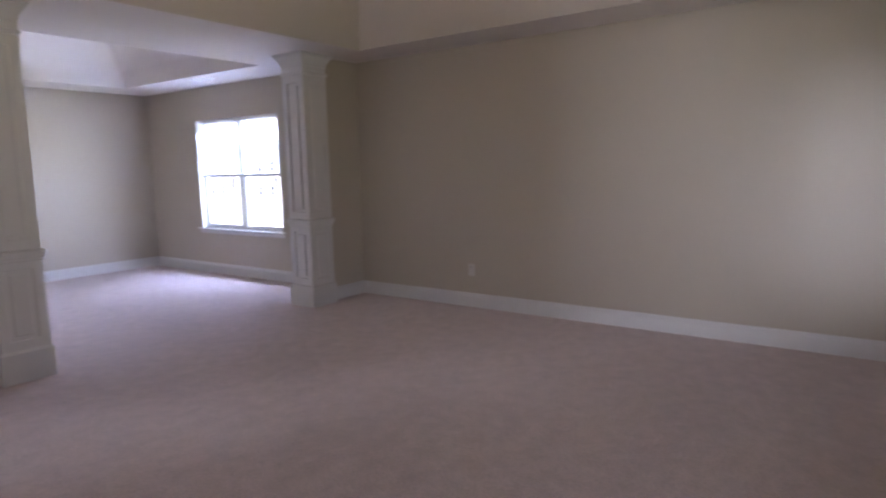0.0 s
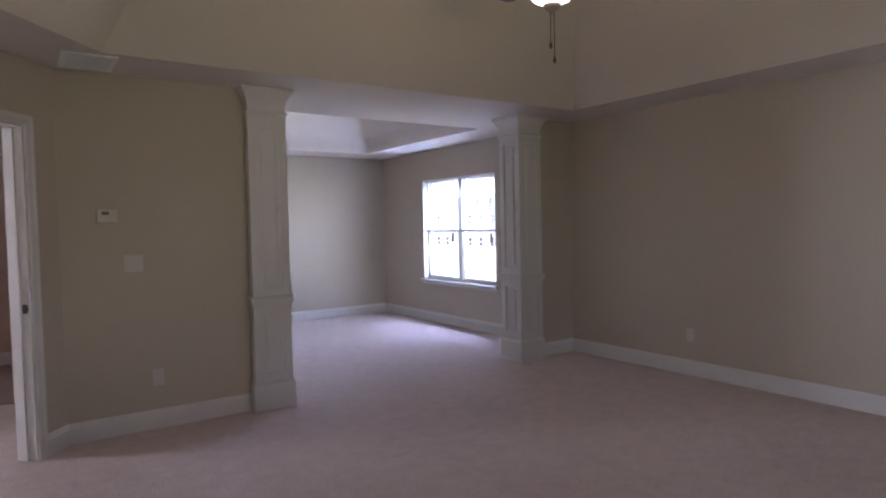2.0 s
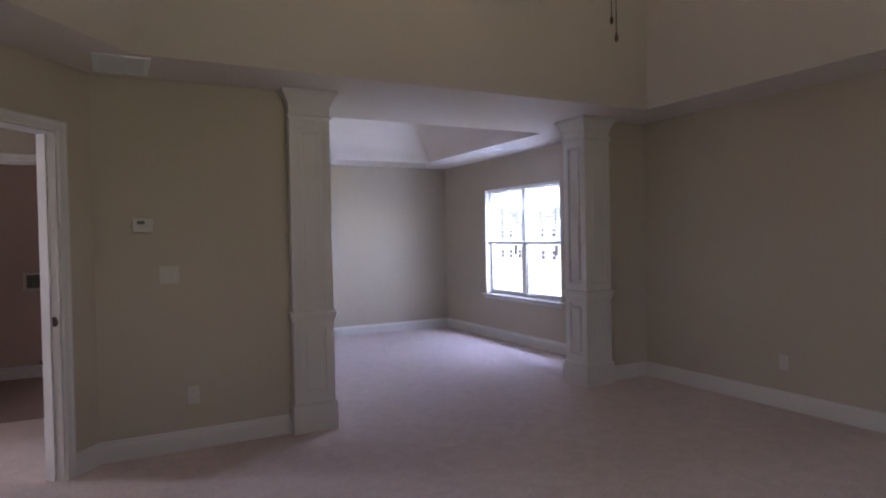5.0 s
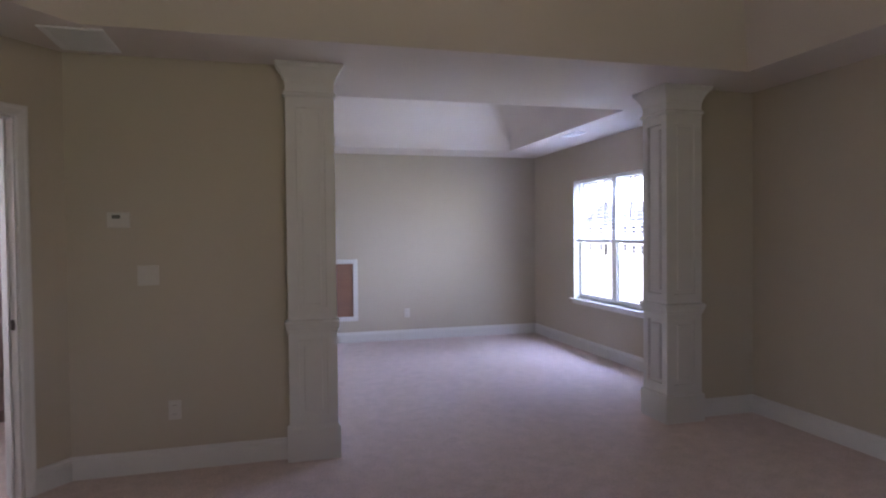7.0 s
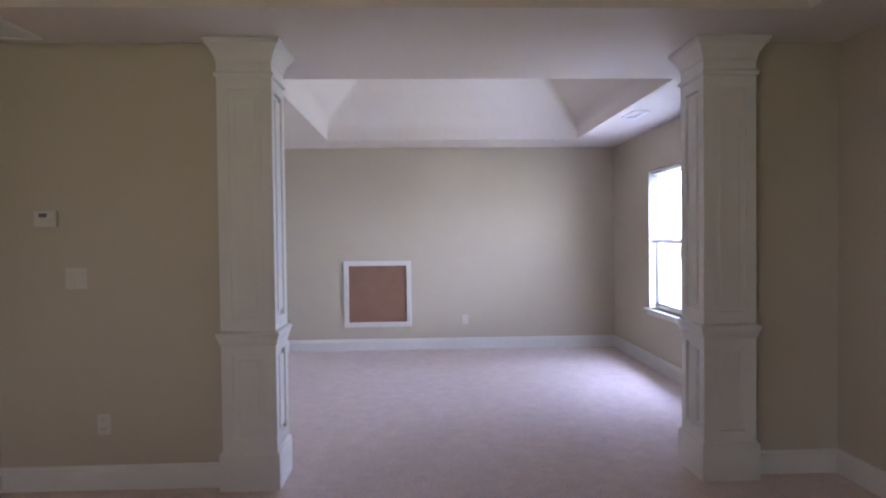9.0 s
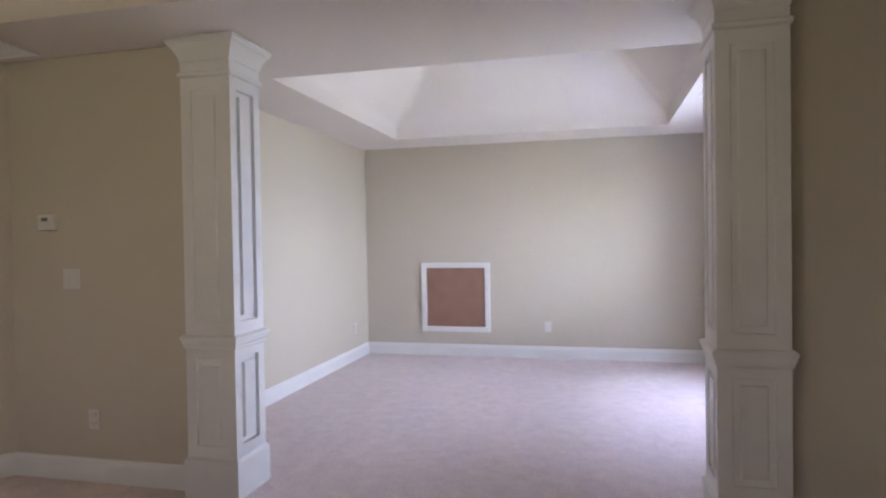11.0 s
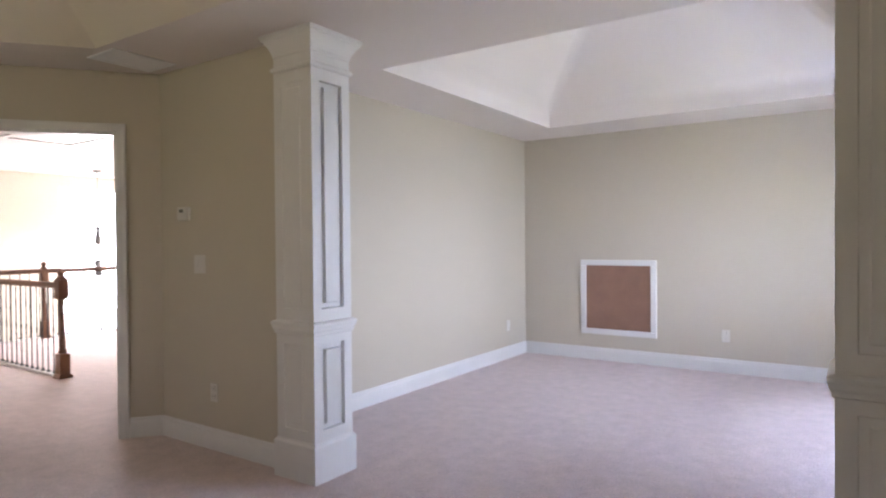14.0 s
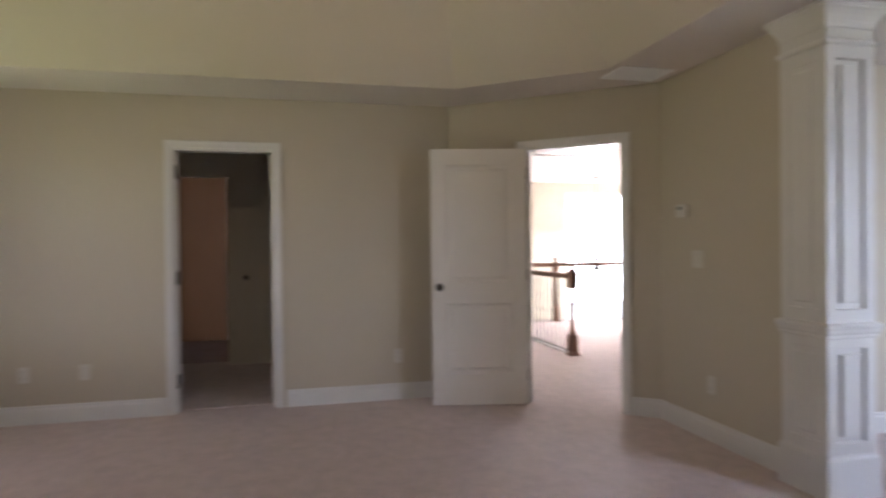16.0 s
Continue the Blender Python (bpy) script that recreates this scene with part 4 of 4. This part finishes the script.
chandelier(pose(-8.53, 2.67, 0))
m_fw, _ = run((-9.6, -1.3), (-9.6, 4.2))
fwin = thing("window_3", m_fw @ Matrix.Translation((3.9, 0, -1.3)), "tall white framed foyer window with bright daylight", "window", kind="structure")
for x0, x1, z0, z1 in ((0, 0.05, 0, 3.55), (1.45, 1.5, 0, 3.55), (0.0505, 1.4495, 0, 0.05), (0.0505, 1.4495, 3.5, 3.55), (0.735, 0.765, 0.0505, 3.4995)):
    part("frame", soft_box(x0, x1, -0.12, -0.05, z0, z1, 0.003, 1), VINYL, fwin)
bm = bmesh.new()
box(bm, 0.051, 1.449, -0.09, -0.086, 0.051, 3.499)
part("pane", bm, GLASS, fwin).visible_shadow = False

# ---------------------------------------------------------------- outdoors
bm = bmesh.new()
box(bm, -900, 900, -900, 900, -3.1, -3.0)
setting(link("ground", bm, GRASS), "green lawn running to the horizon", "ground")


def sky_backdrop(m, w, h, strength, label):
    """Plain bright haze beyond a window."""
    bm = bmesh.new()
    box(bm, -w / 2, w / 2, -0.05, 0.0, -h / 2, h / 2)
    return setting(link("backdrop", bm, glow_material("white_haze", (0.93, 0.97, 1.0), strength), m), label, "backdrop")


sky_backdrop(pose(120, 100, 10.0, 0, 0, 90), 800, 60, 1.3, "white hazy sky beyond the sitting room window")
sky_backdrop(pose(-40, 3.0, 5.0, 0, 0, -90), 120, 40, 2.4, "white hazy sky beyond the foyer window")
bm = bmesh.new()
box(bm, 5, 119, -100, 450, -2.999, -2.98)
box(bm, -39, -11, -40, 60, -2.999, -2.98)
setting(link("pavement", bm, CONCRETE), "pale sunlit concrete drive and street", "pavement")


def far_house(m, w, d, h, ridge, label):
    """Two-storey neighbour house: body with window rows, gable roof; its front faces -x."""
    ho = thing("house", m, label, "house", "neighbour houses")
    bm = bmesh.new()
    box(bm, 0, d, -w / 2, w / 2, 0, h)
    part("wall", bm, SIDING, ho)
    bm = bmesh.new()
    e = 0.4
    for x0, x1 in ((-e, d + e),):
        v = [bm.verts.new(c) for c in ((x0, -w / 2 - e, h), (x1, -w / 2 - e, h), (x1, w / 2 + e, h), (x0, w / 2 + e, h), (x0, 0, h + ridge), (x1, 0, h + ridge))]
        for f in ((0, 1, 5, 4), (3, 4, 5, 2), (0, 4, 3), (1, 2, 5), (0, 3, 2, 1)):
            bm.faces.new([v[k] for k in f])
    part("roof", bm, SHINGLE, ho)
    for z in (1.5, 5.7):
        for k in range(4):
            y = -w / 2 + w * (k + 0.5) / 4
            win = part("window", soft_box(-0.06, -0.001, y - 0.6, y + 0.6, z - 0.1, z + 1.75, 0.01, 1), VINYL, ho)
            for zz in (0.05, 0.9):
                part("pane", soft_box(-0.075, -0.0605, y - 0.5, y + 0.5, z + zz, z + zz + 0.72, 0.001, 1), DARKGLASS, win)
    return ho


far_house(pose(70, 103.9, -4.4), 12.4, 10, 8.2, 3.2, "white sided two-storey house with a grey shingle roof across the street")
far_house(pose(78, 133, -4.4), 22, 12, 9.0, 4.6, "white sided two-storey house further along the street")
far_house(pose(68, 84, -4.4), 13, 10, 8.2, 3.0, "white sided house with two rows of dark windows")

# labels left on the panes
for x, lean in ((0.60, 4), (1.445, -3)):
    st = thing("pane_label", W1 @ Matrix.Translation((x, -0.092, 0.60)) @ Matrix.Rotation(radians(lean), 4, 'Y'), "small dark sticker on the window pane", "sticker", "stickers on the panes")
    part("sheet", soft_box(-0.028, 0.028, 0, 0.0012, -0.06, 0.06, 0.0004, 1), STICKER, st)
    for z in (-0.03, 0.0, 0.03):
        part("print", soft_box(-0.018, 0.012, 0.0013, 0.0016, z - 0.006, z + 0.006, 0.0001, 1), PLATE, st)
